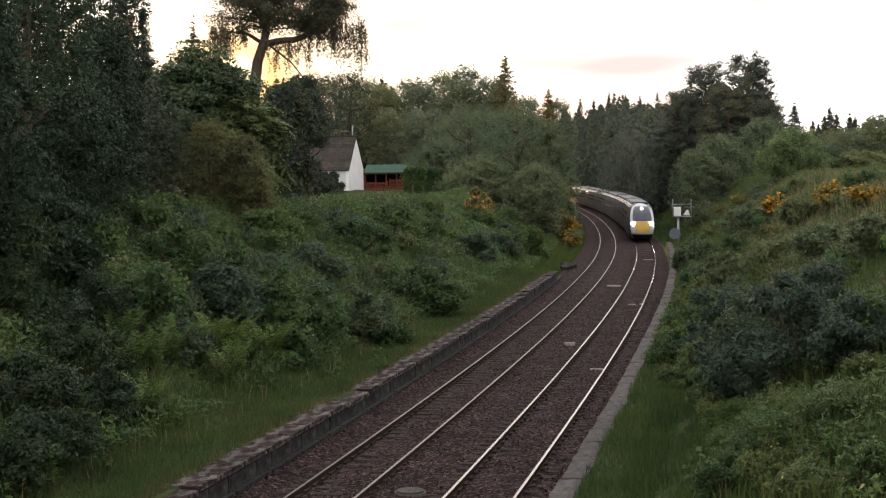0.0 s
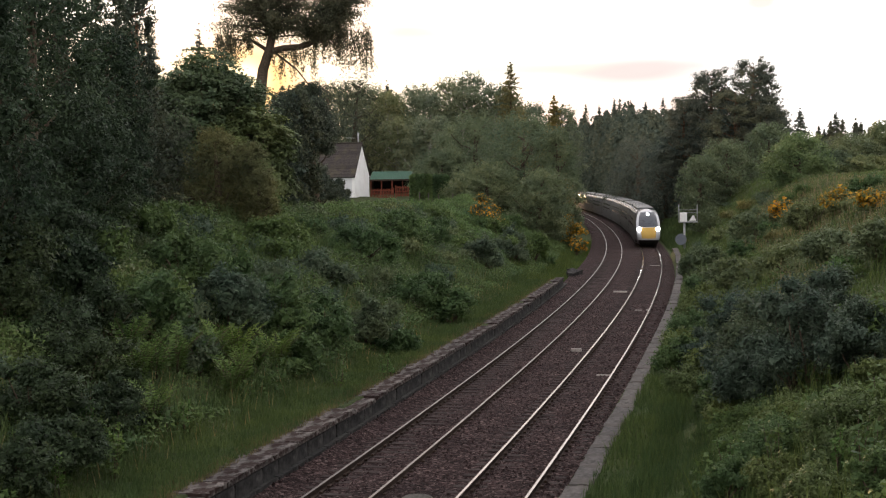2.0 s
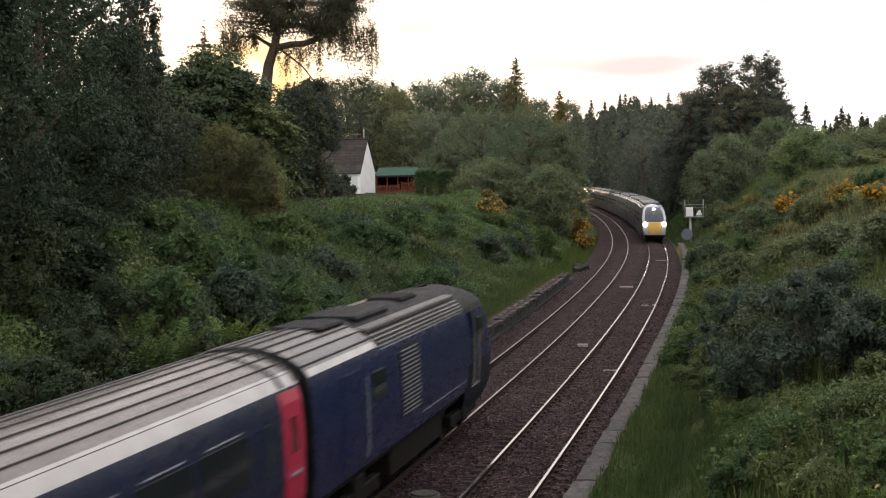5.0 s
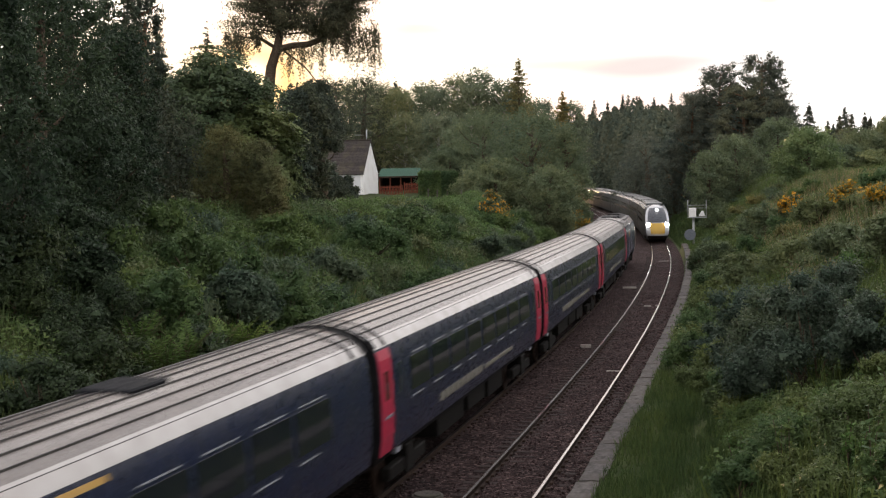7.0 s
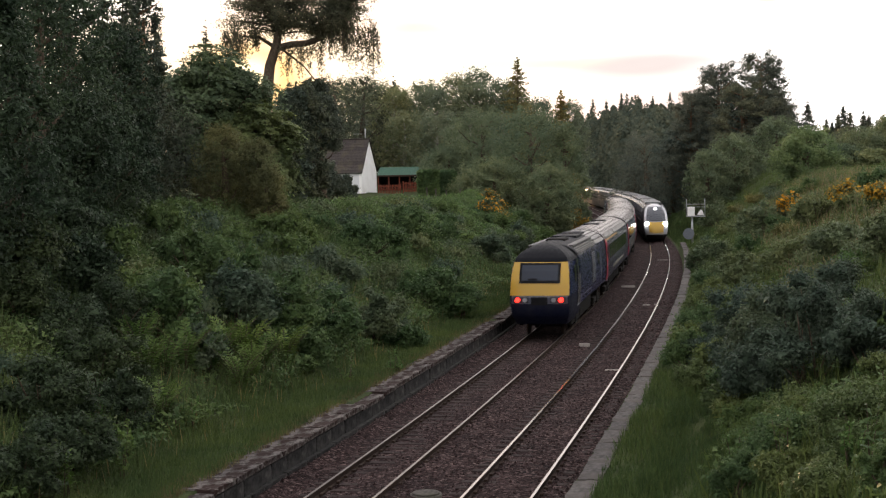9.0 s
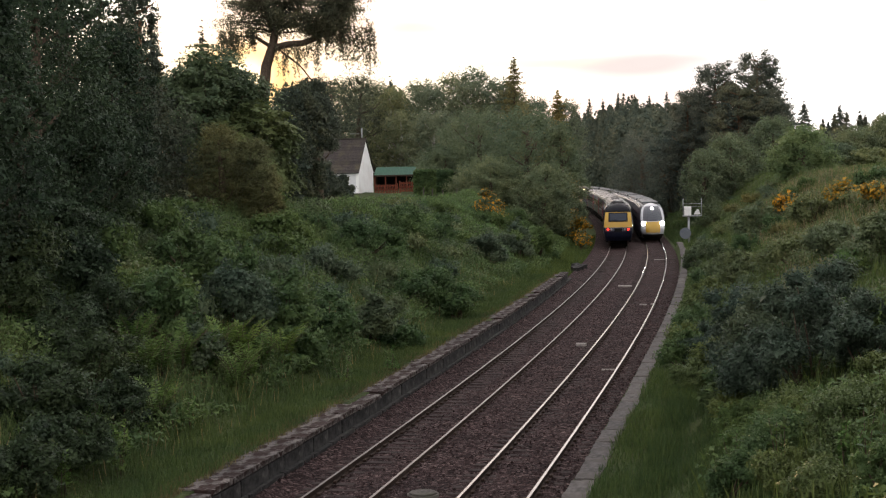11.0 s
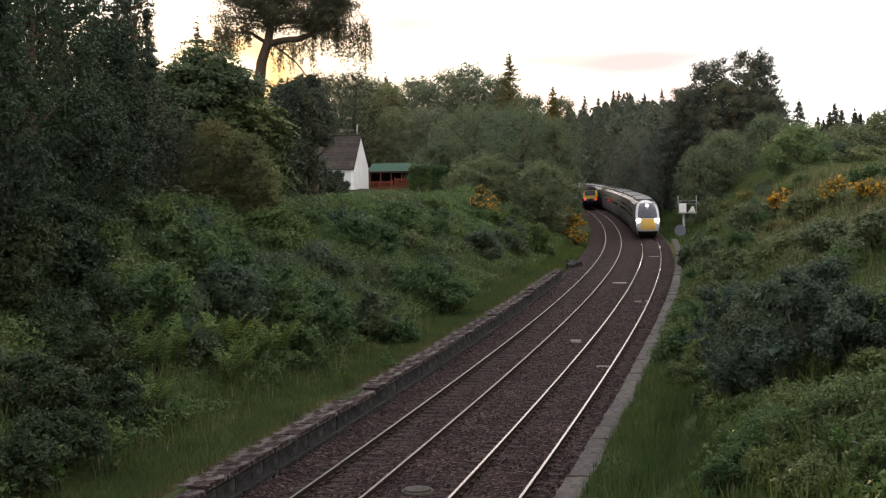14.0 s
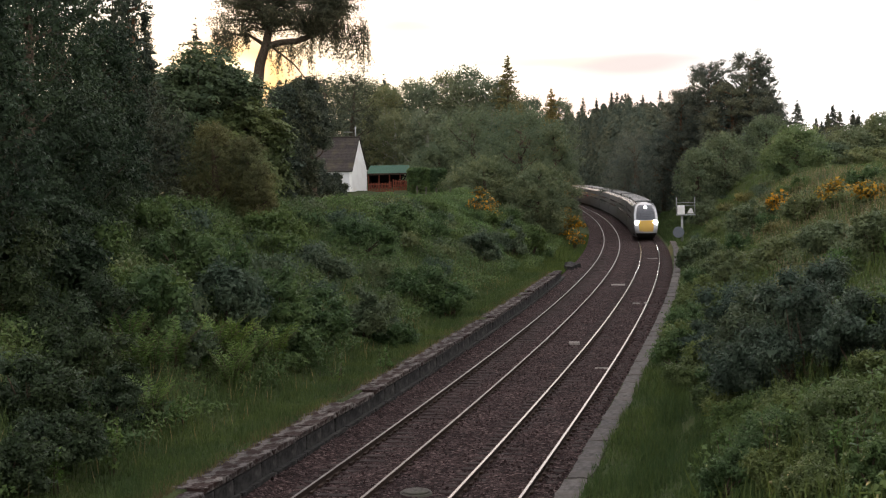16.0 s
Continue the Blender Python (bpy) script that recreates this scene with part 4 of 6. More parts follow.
for i, (x, y, z, w) in enumerate([
    (-9.6, 132.99, 7.6, 2.3), (-12.0, 129.03, 9.1, 3.0), (-10.75, 130.0, 8.1, 3.2), (-10.0, 131.5, 8.0, 2.7), (-11.3, 131.0, 9.6, 2.8),
]):
    bush(x, y, z, w, 420 + i, NEEDLE, leaves=4200, leaf=0.2, label="dark evergreen shrub before the cottage wall", aspect=0.35)

for i, (x, y, z, w) in enumerate([
    (7.7, 46.2, 2.1, 2.3), (8.5, 50.0, 2.0, 2.2), (8.2, 43.0, 2.2, 2.2), (9.7, 55.5, 2.1, 2.6), (11.3, 62.0, 2.2, 3.0),
    (12.9, 70.5, 2.0, 2.6), (14.3, 78.5, 2.1, 2.8), (15.7, 86.0, 1.9, 2.4), (10.4, 52.0, 3.0, 2.8), (7.6, 38.6, 1.9, 1.7),
    (7.0, 36.4, 1.7, 1.4), (6.7, 33.6, 1.9, 1.3), (6.3, 30.6, 2.3, 1.7), (7.0, 28.4, 2.9, 1.9), (6.6, 26.6, 2.9, 1.7),
    (5.6, 24.6, 2.6, 1.4), (6.2, 21.9, 3.2, 1.6), (7.5, 25.2, 3.4, 1.7), (5.9, 27.8, 2.2, 1.3), (5.3, 22.6, 2.7, 1.2),
]):
    bush(x, y, z, w, 440 + i, LEAF_VERGE if i % 3 else LEAF, leaves=4200 if i < 12 else 5500, leaf=0.1 if i < 12 else 0.06, label="yellowish green leafy shrub behind the platform edging", group="shrubs on the verge", spiky=0.6)

# ---------------- trains ----------------
BODY_Z0, CANT_Z, ROOF_Z = 1.20, 3.45, 3.98
SECTION = [(1.30, BODY_Z0), (1.36, 1.6), (1.37, 2.1), (1.355, 2.7), (1.31, 3.2), (1.24, CANT_Z)]
ROOF_ARC = [(1.24, CANT_Z), (1.12, 3.62), (0.9, 3.77), (0.6, 3.89), (0.3, 3.96), (0.0, ROOF_Z)]


def strip_between(y0, y1, prof, both=True, out=0.0, close=False):
    """A shell swept along y from a half section, mirrored."""
    bm = bmesh.new()
    full = [(x + (out if x > 0 else 0), z) for x, z in prof]
    chains = [full, [(-x, z) for x, z in full]] if both else [full]
    if prof[-1][0] == 0.0:
        chains = [full + [(-x, z) for x, z in full[-2::-1]]]
    for ch in chains:
        a = [bm.verts.new((x, y0, z)) for x, z in ch]
        b = [bm.verts.new((x, y1, z)) for x, z in ch]
        for i in range(len(ch) - 1):
            bm.faces.new((a[i], a[i + 1], b[i + 1], b[i])).smooth = True
        if close:
            bm.faces.new(a)
            bm.faces.new(b[::-1])
    bmesh.ops.recalc_face_normals(bm, faces=bm.faces)
    return bm


def side_x(z):
    zs, xs = [p[1] for p in SECTION], [p[0] for p in SECTION]
    return float(np.interp(z, zs, xs))


def side_panel(y0, y1, z0, z1, side, out=0.012, thick=0.02):
    bm = bmesh.new()
    zs = sorted({z0, z1, *[p[1] for p in SECTION if z0 < p[1] < z1]})
    outer = [[bm.verts.new((side * (side_x(z) + out), y, z)) for z in zs] for y in (y0, y1)]
    inner = [[bm.verts.new((side * (side_x(z) + out - thick), y, z)) for z in zs] for y in (y0, y1)]
    for i in range(len(zs) - 1):
        bm.faces.new((outer[0][i], outer[0][i + 1], outer[1][i + 1], outer[1][i]))
        bm.faces.new((outer[0][i], inner[0][i], inner[0][i + 1], outer[0][i + 1]))
        bm.faces.new((outer[1][i], outer[1][i + 1], inner[1][i + 1], inner[1][i]))
    for k in (0, -1):
        bm.faces.new((outer[0][k], outer[1][k], inner[1][k], inner[0][k]))
    bmesh.ops.recalc_face_normals(bm, faces=bm.faces)
    return bm


def bogie(parent, y):
    b = part("bogie", boxes((-1.15, y - 1.7, 0.42, -0.95, y + 1.7, 0.72), (0.95, y - 1.7, 0.42, 1.15, y + 1.7, 0.72), (-1.1, y - 0.3, 0.5, 1.1, y + 0.3, 0.85), (-1.2, y - 0.35, 0.35, -0.98, y + 0.35, 1.0), (0.98, y - 0.35, 0.35, 1.2, y + 0.35, 1.0), bevel=0.03), UNDER, parent)
    for dy in (-1.3, 1.3):
        bm = bmesh.new()
        for sx in (-0.82, 0.70):
            disc(bm, (sx, y + dy, 0.46), 0.455, (1, 0, 0), 0.12, 18)
        tube(bm, [(-0.75, y + dy, 0.46), (0.75, y + dy, 0.46)], [0.08, 0.08], 8)
        part("wheelset", bm, RAIL_SIDE, b)
    return b


def coach(first_class):
    """A 23 m carriage, its middle at the origin."""
    c = thing("passenger_coach", "dark blue passenger coach with grey ribbed roof and red doors", "railway coach", group="coaches of the departing train")
    L = 11.15
    part("body", strip_between(-L, L, SECTION), SLATE, c)
    part("roof", strip_between(-L, L, ROOF_ARC), SILVER, c, "dirty grey ribbed roof")
    # sky reflection on the curved eaves, painted as a pale strip
    part("roof_edge_sheen", strip_between(-L, L, [(1.246, CANT_Z), (1.13, 3.63), (1.06, 3.675)], out=0.008), PALEROOF, c, "painted pale sky sheen along the eaves")
    for k, x in enumerate((-1.12, -0.9, -0.66, -0.4, -0.13, 0.13, 0.4, 0.66, 0.9, 1.12)):
        z = float(np.interp(abs(x), [p[0] for p in ROOF_ARC][::-1], [p[1] for p in ROOF_ARC][::-1]))
        part("roof_rib", boxes((x - 0.011, -L, z - 0.03, x + 0.011, L, z + 0.024)), SOOTY, c)
    for e in (-1, 1):
        part("coach_end", strip_between(e * L - 0.01, e * (L + 0.05), SECTION + ROOF_ARC[1:], close=True), RUBBER, c)
        part("gangway", boxes((-0.6, e * L if e > 0 else -L - 0.33, 1.2, 0.6, L + 0.33 if e > 0 else -L, 3.5), bevel=0.05), RUBBER, c, "black concertina gangway")
        part("roof_end_ring", strip_between(e * (L - 0.1), e * (L + 0.1), [(x * 1.02, z + 0.04) for x, z in ROOF_ARC]), RUBBER, c)
        part("roof_end_ring", strip_between(e * (L - 0.75), e * (L - 0.9), [(x * 1.02, z + 0.03) for x, z in ROOF_ARC]), RUBBER, c)
        if first_class:
            part("roof_vent", boxes((-0.5, e * 3.0 - 0.7, 3.9, 0.35, e * 3.0 + 0.7, 4.02), bevel=0.03), ROOFDARK, c)
        for sd in (-1, 1):
            if first_class and e > 0:
                continue
            y0 = e * 10.6
            d = part("door", side_panel(y0 - 0.5, y0 + 0.5, 1.22, 3.4, sd, 0.016), PINK, c, "bright red slam door")
            part("door_window", side_panel(y0 - 0.2, y0 + 0.2, 2.35, 2.95, sd, 0.022), DOORGLASS, d)
            part("handle", side_panel(y0 - 0.3, y0 + 0.25, 1.98, 2.03, sd, 0.05), LINE, d)
            part("vestibule_window", side_panel(e * 9.45 - 0.22, e * 9.45 + 0.22, 2.35, 3.0, sd, 0.014), SCREEN, c)
            part("yellow_box", boxes((sd * 1.2 - 0.06, e * 9.3 - 0.2, 1.02, sd * 1.2 + 0.06, e * 9.3 + 0.2, 1.12)), LINE, c)
    for sd in (-1, 1):
        for k in range(8):
            y0 = -8.6 + k * 2.15
            w = part("window", side_panel(y0 + 0.12, y0 + 2.02, 2.25, 3.0, sd, 0.014), GLASS, c)
            part("window_trim", side_panel(y0 + 0.4, y0 + 1.75, 3.06, 3.08, sd, 0.02), LINE, w)
            part("sill_trim", side_panel(y0 + 0.2, y0 + 1.3, 2.10, 2.118, sd, 0.02), LINE, w)
        for k in range(9):
            part("lettering_bar", side_panel(-5.5 + k * 0.62, -5.02 + k * 0.62, 1.52, 1.74, sd, 0.016), PALE, c)
        part("lower_stripe", side_panel(0.3, 5.0, 1.56, 1.68, sd, 0.016), PALE, c)
        if first_class:
            part("class_stripe", side_panel(-L + 0.2, L - 11.5, 3.30, 3.38, sd, 0.016), GOLD, c, "thin gold line below the roof")
    part("underframe", boxes((-1.1, -10.8, 0.95, 1.1, 10.8, 1.22), (-1.05, -4.5, 0.45, 1.05, -1.2, 1.0), (-1.05, -0.6, 0.5, 1.05, 1.9, 1.0), (-1.05, 2.4, 0.42, 1.05, 4.8, 1.0), bevel=0.03), UNDER, c)
    bogie(c, -8.0)
    bogie(c, 8.0)
    for e in (-1, 1):
        bm = bmesh.new()
        for sx in (-0.87, 0.87):
            disc(bm, (sx, e * 11.15, 1.08), 0.2, (0, e, 0), 0.3, 14)
        part("buffers", bm, UNDER, c)
    return c


# the raked cab: how far the front lies back at each height
CAB_Z = [0.62, 1.0, 1.38, 1.8, 1.85, 2.4, 2.9, 3.35, 3.45, 3.6, 3.75, 3.88, 3.96, 4.0]
CAB_Y = [0.55, 0.15, 0.02, 0.0, 0.02, 0.16, 0.42, 0.72, 0.82, 1.05, 1.35, 1.8, 2.3, 2.9]


def cab_y(z):
    return float(np.interp(z, CAB_Z, CAB_Y))


def cab_half(z):
    zs = [0.62, 1.0, 1.4, 2.0, 2.7, 3.2, 3.45, 3.6, 3.75, 3.88, 3.96, 4.0]
    return float(np.interp(z, zs, [1.1, 1.24, 1.29, 1.31, 1.28, 1.22, 1.12, 1.0, 0.8, 0.54, 0.3, 0.1]))


def cab_shell(z0, z1, region, back=4.2):
    """Pieces of the rounded cab between two heights: 'front' or 'side'."""
    bm = bmesh.new()
    zs = sorted({z0, z1, *[z for z in CAB_Z if z0 < z < z1], *np.linspace(z0, z1, 5).tolist()})
    rows = []
    for z in zs:
        hw, y0 = cab_half(z), cab_y(z)
        front = [(hw * u, y0 + 0.18 * abs(u) ** 4) for u in np.linspace(-0.97, 0.97, 13)]
        sw = min(hw * 1.045, side_x(max(z, BODY_Z0)) if z < CANT_Z else 9)
        if region == "front":
            rows.append([[(x, y, z) for x, y in front]])
        else:
            y9 = y0 + 0.18 * 0.885
            rows.append([[(sg * x, y, z) for x, y in ((hw * 0.97, y9), (hw * 1.0, y9 + 0.16), (hw * 1.02, y9 + 0.6), (sw, max(back - 1.5, y9 + 0.9)), (sw, max(back, y9 + 1.0)))] for sg in (-1, 1)])
    for c in range(len(rows[0])):
        grid = [[bm.verts.new(p) for p in r[c]] for r in rows]
        for r0, r1 in zip(grid, grid[1:]):
            for i in range(len(r0) - 1):
                bm.faces.new((r0[i], r0[i + 1], r1[i + 1], r1[i])).smooth = True
    bmesh.ops.recalc_face_normals(bm, faces=bm.faces)
    return bm


def cab_patch(x0, x1, z0, z1, out, thick=0.04, n=12):
    """A panel lying on the raked front."""
    bm = bmesh.new()
    def at(u, z, o):
        x = x0 + (x1 - x0) * u
        return (x, cab_y(z) + 0.18 * abs(x / cab_half(z)) ** 4 - o, z)
    g = [[bm.verts.new(at(i / n, z, out)) for i in range(n + 1)] for z in np.linspace(z0, z1, 9)]
    for r0, r1 in zip(g, g[1:]):
        for i in range(n):
            bm.faces.new((r0[i], r0[i + 1], r1[i + 1], r1[i]))
    ex = bmesh.ops.extrude_face_region(bm, geom=bm.faces[:])
    for v in ex["geom"]:
        if isinstance(v, bmesh.types.BMVert):
            v.co.y += thick + out
    bmesh.ops.recalc_face_normals(bm, faces=bm.faces)
    return bm


def power_car(tail):
    """A 17.8 m power car, its cab front at y = 0, the other end at y = 17.8."""
    c = thing("power_car", "dark blue diesel power car with yellow raked cab front", "locomotive", group="power cars of the departing train")
    L = 17.6
    part("body", strip_between(4.0, L, SECTION), NAVY, c)
    part("valance", cab_shell(0.62, 1.88, "front"), VALANCE, c, "near-black lower front with lamp clusters")
    part("valance_side", cab_shell(0.62, 1.88, "side"), VALANCE, c)
    part("yellow_front", cab_shell(1.88, 3.27, "front"), YELLOW, c, "bright yellow cab front")
    part("cab_side", cab_shell(1.88, 3.27, "side"), NAVY, c)
    part("cab_roof", cab_shell(3.27, 4.0, "front"), ROOFDARK, c, "black domed cab roof")
    part("cab_roof_side", cab_shell(3.27, 4.0, "side"), ROOFDARK, c)
    part("windscreen_surround", cab_patch(-0.88, 0.88, 2.4, 3.24, 0.022), RUBBER, c)
    part("windscreen", cab_patch(-0.77, 0.77, 2.51, 3.15, 0.04), SCREEN, c, "reflective cab windscreen")
    part("wiper", cab_patch(-0.5, -0.1, 2.55, 2.6, 0.07), RUBBER, c)
    part("lamp_band", cab_patch(-1.2, 1.2, 1.53, 1.87, 0.008), LAMPBAND, c, "grey band carrying the lamps")
    part("lamp_panel", cab_patch(-1.12, -0.46, 1.57, 1.84, 0.016), TRAINGREY, c)
    part("lamp_panel", cab_patch(0.46, 1.12, 1.57, 1.84, 0.016), TRAINGREY, c)
    part("coupling_cover", cab_patch(-0.35, 0.35, 1.48, 1.82, 0.02), RUBBER, c)
    for sx in (-1, 1):
        part("tail_lamp", disc(bmesh.new(), (sx * 0.93, cab_y(1.7) + 0.03, 1.7), 0.1, (0, -1, 0), 0.09), RED_GLOW if tail else GLASS, c, "glowing red tail lamp" if tail else "")
        part("head_lamp", disc(bmesh.new(), (sx * 0.62, cab_y(1.7) + 0.0, 1.7), 0.1, (0, -1, 0), 0.07), LAMPGLASS, c, "unlit round headlamp")
        d = part("cab_door", side_panel(2.7, 3.3, 1.25, 3.3, sx, 0.03), SCREEN, c, "grey-blue cab door catching the sky")
        part("cab_handrail", side_panel(2.56, 2.59, 1.3, 2.6, sx, 0.06), PALE, d)
        part("cab_handrail", side_panel(3.41, 3.44, 1.3, 2.6, sx, 0.06), PALE, d)
        part("side_window", side_panel(1.7, 2.45, 2.35, 3.05, sx, 0.0), GLASS, c)
        part("cab_step", side_panel(2.5, 3.5, 1.24, 1.28, sx, 0.07), LINE, c, "bright worn step below the cab door")
        part("body_line", side_panel(4.2, 9.3, 1.5, 1.515, sx, 0.014), LINE, c, "thin pale line along the lower body")
        part("grille_frame", side_panel(9.5, 11.3, 1.7, 3.25, sx, 0.012), RUBBER, c)
        for k in range(16):
            part("grille_slat", side_panel(9.6, 11.2, 1.74 + k * 0.093, 1.765 + k * 0.093, sx, 0.035), LINE, c)
        part("luggage_door", side_panel(14.3, 15.8, 1.25, 3.2, sx, 0.02), NAVY, c)
        part("door_rail", side_panel(14.11, 14.15, 1.4, 3.0, sx, 0.05), LINE, c)
        part("rear_window", side_panel(12.6, 13.6, 2.4, 3.0, sx, 0.015), GLASS, c)
        for k in range(7):
            zz = 3.36 + k * 0.074
            xr = float(np.interp(zz, [p[1] for p in ROOF_ARC], [p[0] for p in ROOF_ARC]))
            part("roof_louvre", boxes((min(sx * (xr - 0.06), sx * (xr + 0.03)), 4.2, zz, max(sx * (xr - 0.06), sx * (xr + 0.03)), 12.8, zz + 0.022)), PALEROOF, c)
    part("roof", strip_between(3.4, L, ROOF_ARC), ROOFDARK, c, "sooty dark roof")
    part("roof_rear", strip_between(13.0, L - 0.05, [(x + 0.01, z + 0.012) for x, z in ROOF_ARC[:-1]] + [(0.0, ROOF_Z + 0.012)]), GRIMYROOF, c, "dirty brownish ribbed roof over the luggage space")
    for x in (-1.12, -0.9, -0.66, -0.4, -0.13, 0.13, 0.4, 0.66, 0.9, 1.12):
        z = float(np.interp(abs(x), [p[0] for p in ROOF_ARC][::-1], [p[1] for p in ROOF_ARC][::-1])) + 0.012
        part("roof_rib", boxes((x - 0.02, 13.0, z - 0.03, x + 0.02, L - 0.06, z + 0.03)), SOOTY, c)
    # the same painted sky sheen along the rear eaves
    part("roof_edge_sheen", strip_between(13.0, L - 0.06, [(1.256, CANT_Z + 0.01), (1.18, 3.58)], out=0.012), PALEROOF, c)
    for sx in (-1, 1):
        part("roof_walk", boxes((min(sx * 0.62, sx * 1.02), 4.2, 3.74, max(sx * 0.62, sx * 1.02), 12.9, 3.83), bevel=0.03), SOOTY, c, "grimy brownish roof panel")
    part("roof_fan", boxes((-0.62, 9.5, 3.8, 0.62, 12.2, 4.01), bevel=0.05), ROOFDARK, c)
    part("roof_hatch", boxes((-0.55, 12.9, 3.9, 0.5, 14.6, 4.02), bevel=0.04), ROOFDARK, c, "dark roof hatch behind the fan")
    part("exhaust", boxes((-0.45, 6.0, 3.85, 0.45, 7.6, 4.03), bevel=0.05), UNDER, c)
    part("body_end", strip_between(L - 0.02, L + 0.05, SECTION + ROOF_ARC[1:], close=True), RUBBER, c)
    part("underframe", boxes((-1.1, 1.2, 0.95, 1.1, 17.2, 1.22), (-1.1, 6.2, 0.4, 1.1, 11.4, 1.0), bevel=0.03), UNDER, c)
    bogie(c, 3.6)
    bogie(c, 14.2)
    return c


HST = [(power_car(True), 0.0, 0.0, 1)]
for k in range(4):
    HST.append((coach(k == 0), 17.8 + 11.49 + 22.98 * k, 8.0, 1))
HST.append((power_car(False), 17.8 * 2 + 22.98 * 4, 0.0, -1))

# tail of the departing train: seconds and station
TAIL = [(0, -293.35), (16.0, 290.65)]


def tail_at(t):
    return float(np.interp(t, [a for a, b in TAIL], [b for a, b in TAIL]))


def vehicle_pose(s, span, way, offset=0.0):
    """A vehicle whose pivot is at station s; it lies along the chord of its bogies."""
    if span:
        a, b = on_line(s - span, offset), on_line(s + span, offset)
        p = (a + b) / 2
    else:
        a, b = on_line(s + way * 3.6, offset), on_line(s + way * 14.2, offset)
        p = on_line(s, offset)
        d = (b - a) / np.linalg.norm(b - a)
        p = a - d * 3.6
        if way < 0:
            a, b = b, a
    d = b - a
    turn = math.degrees(math.atan2(-d[0], d[1]))
    tilt = math.degrees(math.atan2(d[2], math.hypot(d[0], d[1])))
    return pose(*p, tilt if (way > 0 or span) else -tilt, 0, turn + (180 if way < 0 and not span else 0))


# the waiting train: nose on the right-hand track
N800_Z = [0.25, 0.5, 0.9, 1.3, 1.7, 2.1, 2.5, 2.9, 3.2, 3.45, 3.6, 3.68]
N800_Y = [0.5, 0.15, 0.0, 0.12, 0.4, 0.85, 1.45, 2.1, 2.7, 3.4, 4.2, 5.2]
N800_W = [0.85, 1.0, 1.1, 1.16, 1.19, 1.19, 1.17, 1.1, 1.0, 0.82, 0.55, 0.2]
SEC800 = [(1.25, 0.35), (1.33, 0.9), (1.35, 1.6), (1.34, 2.3), (1.27, 2.9), (1.16, 3.25)]
ROOF800 = [(1.16, 3.25), (1.0, 3.45), (0.7, 3.58), (0.35, 3.64), (0.0, 3.66)]


def nose_pt(u, z, out=0.0):
    hw, y0 = float(np.interp(z, N800_Z, N800_W)), float(np.interp(z, N800_Z, N800_Y))
    return (hw * u, y0 + 0.75 * abs(u) ** 3 - out, z)


def nose_piece(u0, u1, z0, z1, out=0.0, n=8, m=8):
    bm = bmesh.new()
    g = [[bm.verts.new(nose_pt(u0 + (u1 - u0) * i / n, z, out)) for i in range(n + 1)] for z in np.linspace(z0, z1, m)]
    for r0, r1 in zip(g, g[1:]):
        for i in range(n):
            bm.faces.new((r0[i], r0[i + 1], r1[i + 1], r1[i])).smooth = True
    bmesh.ops.recalc_face_normals(bm, faces=bm.faces)
    return bm


def nose_flank():
    bm = bmesh.new()
    for sg in (-1, 1):
        g = []
        for z in np.linspace(0.25, 3.68, 16):
            x, y, _ = nose_pt(1.0, z)
            xw = float(np.interp(z, [p[1] for p in SEC800] + [p[1] for p in ROOF800[1:]], [p[0] for p in SEC800] + [p[0] for p in ROOF800[1:]]))
            g.append([bm.verts.new((sg * (x + (xw - x) * q), y + (6.2 - y) * q, z)) for q in (0, 0.15, 0.4, 0.7, 1)])
        for r0, r1 in zip(g, g[1:]):
            for i in range(4):
                bm.faces.new((r0[i], r0[i + 1], r1[i + 1], r1[i])).smooth = True
    bmesh.ops.recalc_face_normals(bm, faces=bm.faces)
    return bm


def side800(y0, y1, z0, z1, sd, out=0.012):
    bm = bmesh.new()
    xs = lambda z: float(np.interp(z, [p[1] for p in SEC800], [p[0] for p in SEC800])) + out
    r = [[bm.verts.new((sd * (xs(z) - k), y, z)) for z in (z0, z1)] for y in (y0, y1) for k in (0, 0.03)]
    bm.faces.new((r[0][0], r[0][1], r[2][1], r[2][0]))
    bm.faces.new((r[0][0], r[1][0], r[1][1], r[0][1]))
    bm.faces.new((r[2][0], r[2][1], r[3][1], r[3][0]))
    bm.faces.new((r[0][1], r[1][1], r[3][1], r[2][1]))
    bmesh.ops.recalc_face_normals(bm, faces=bm.faces)
    return bm


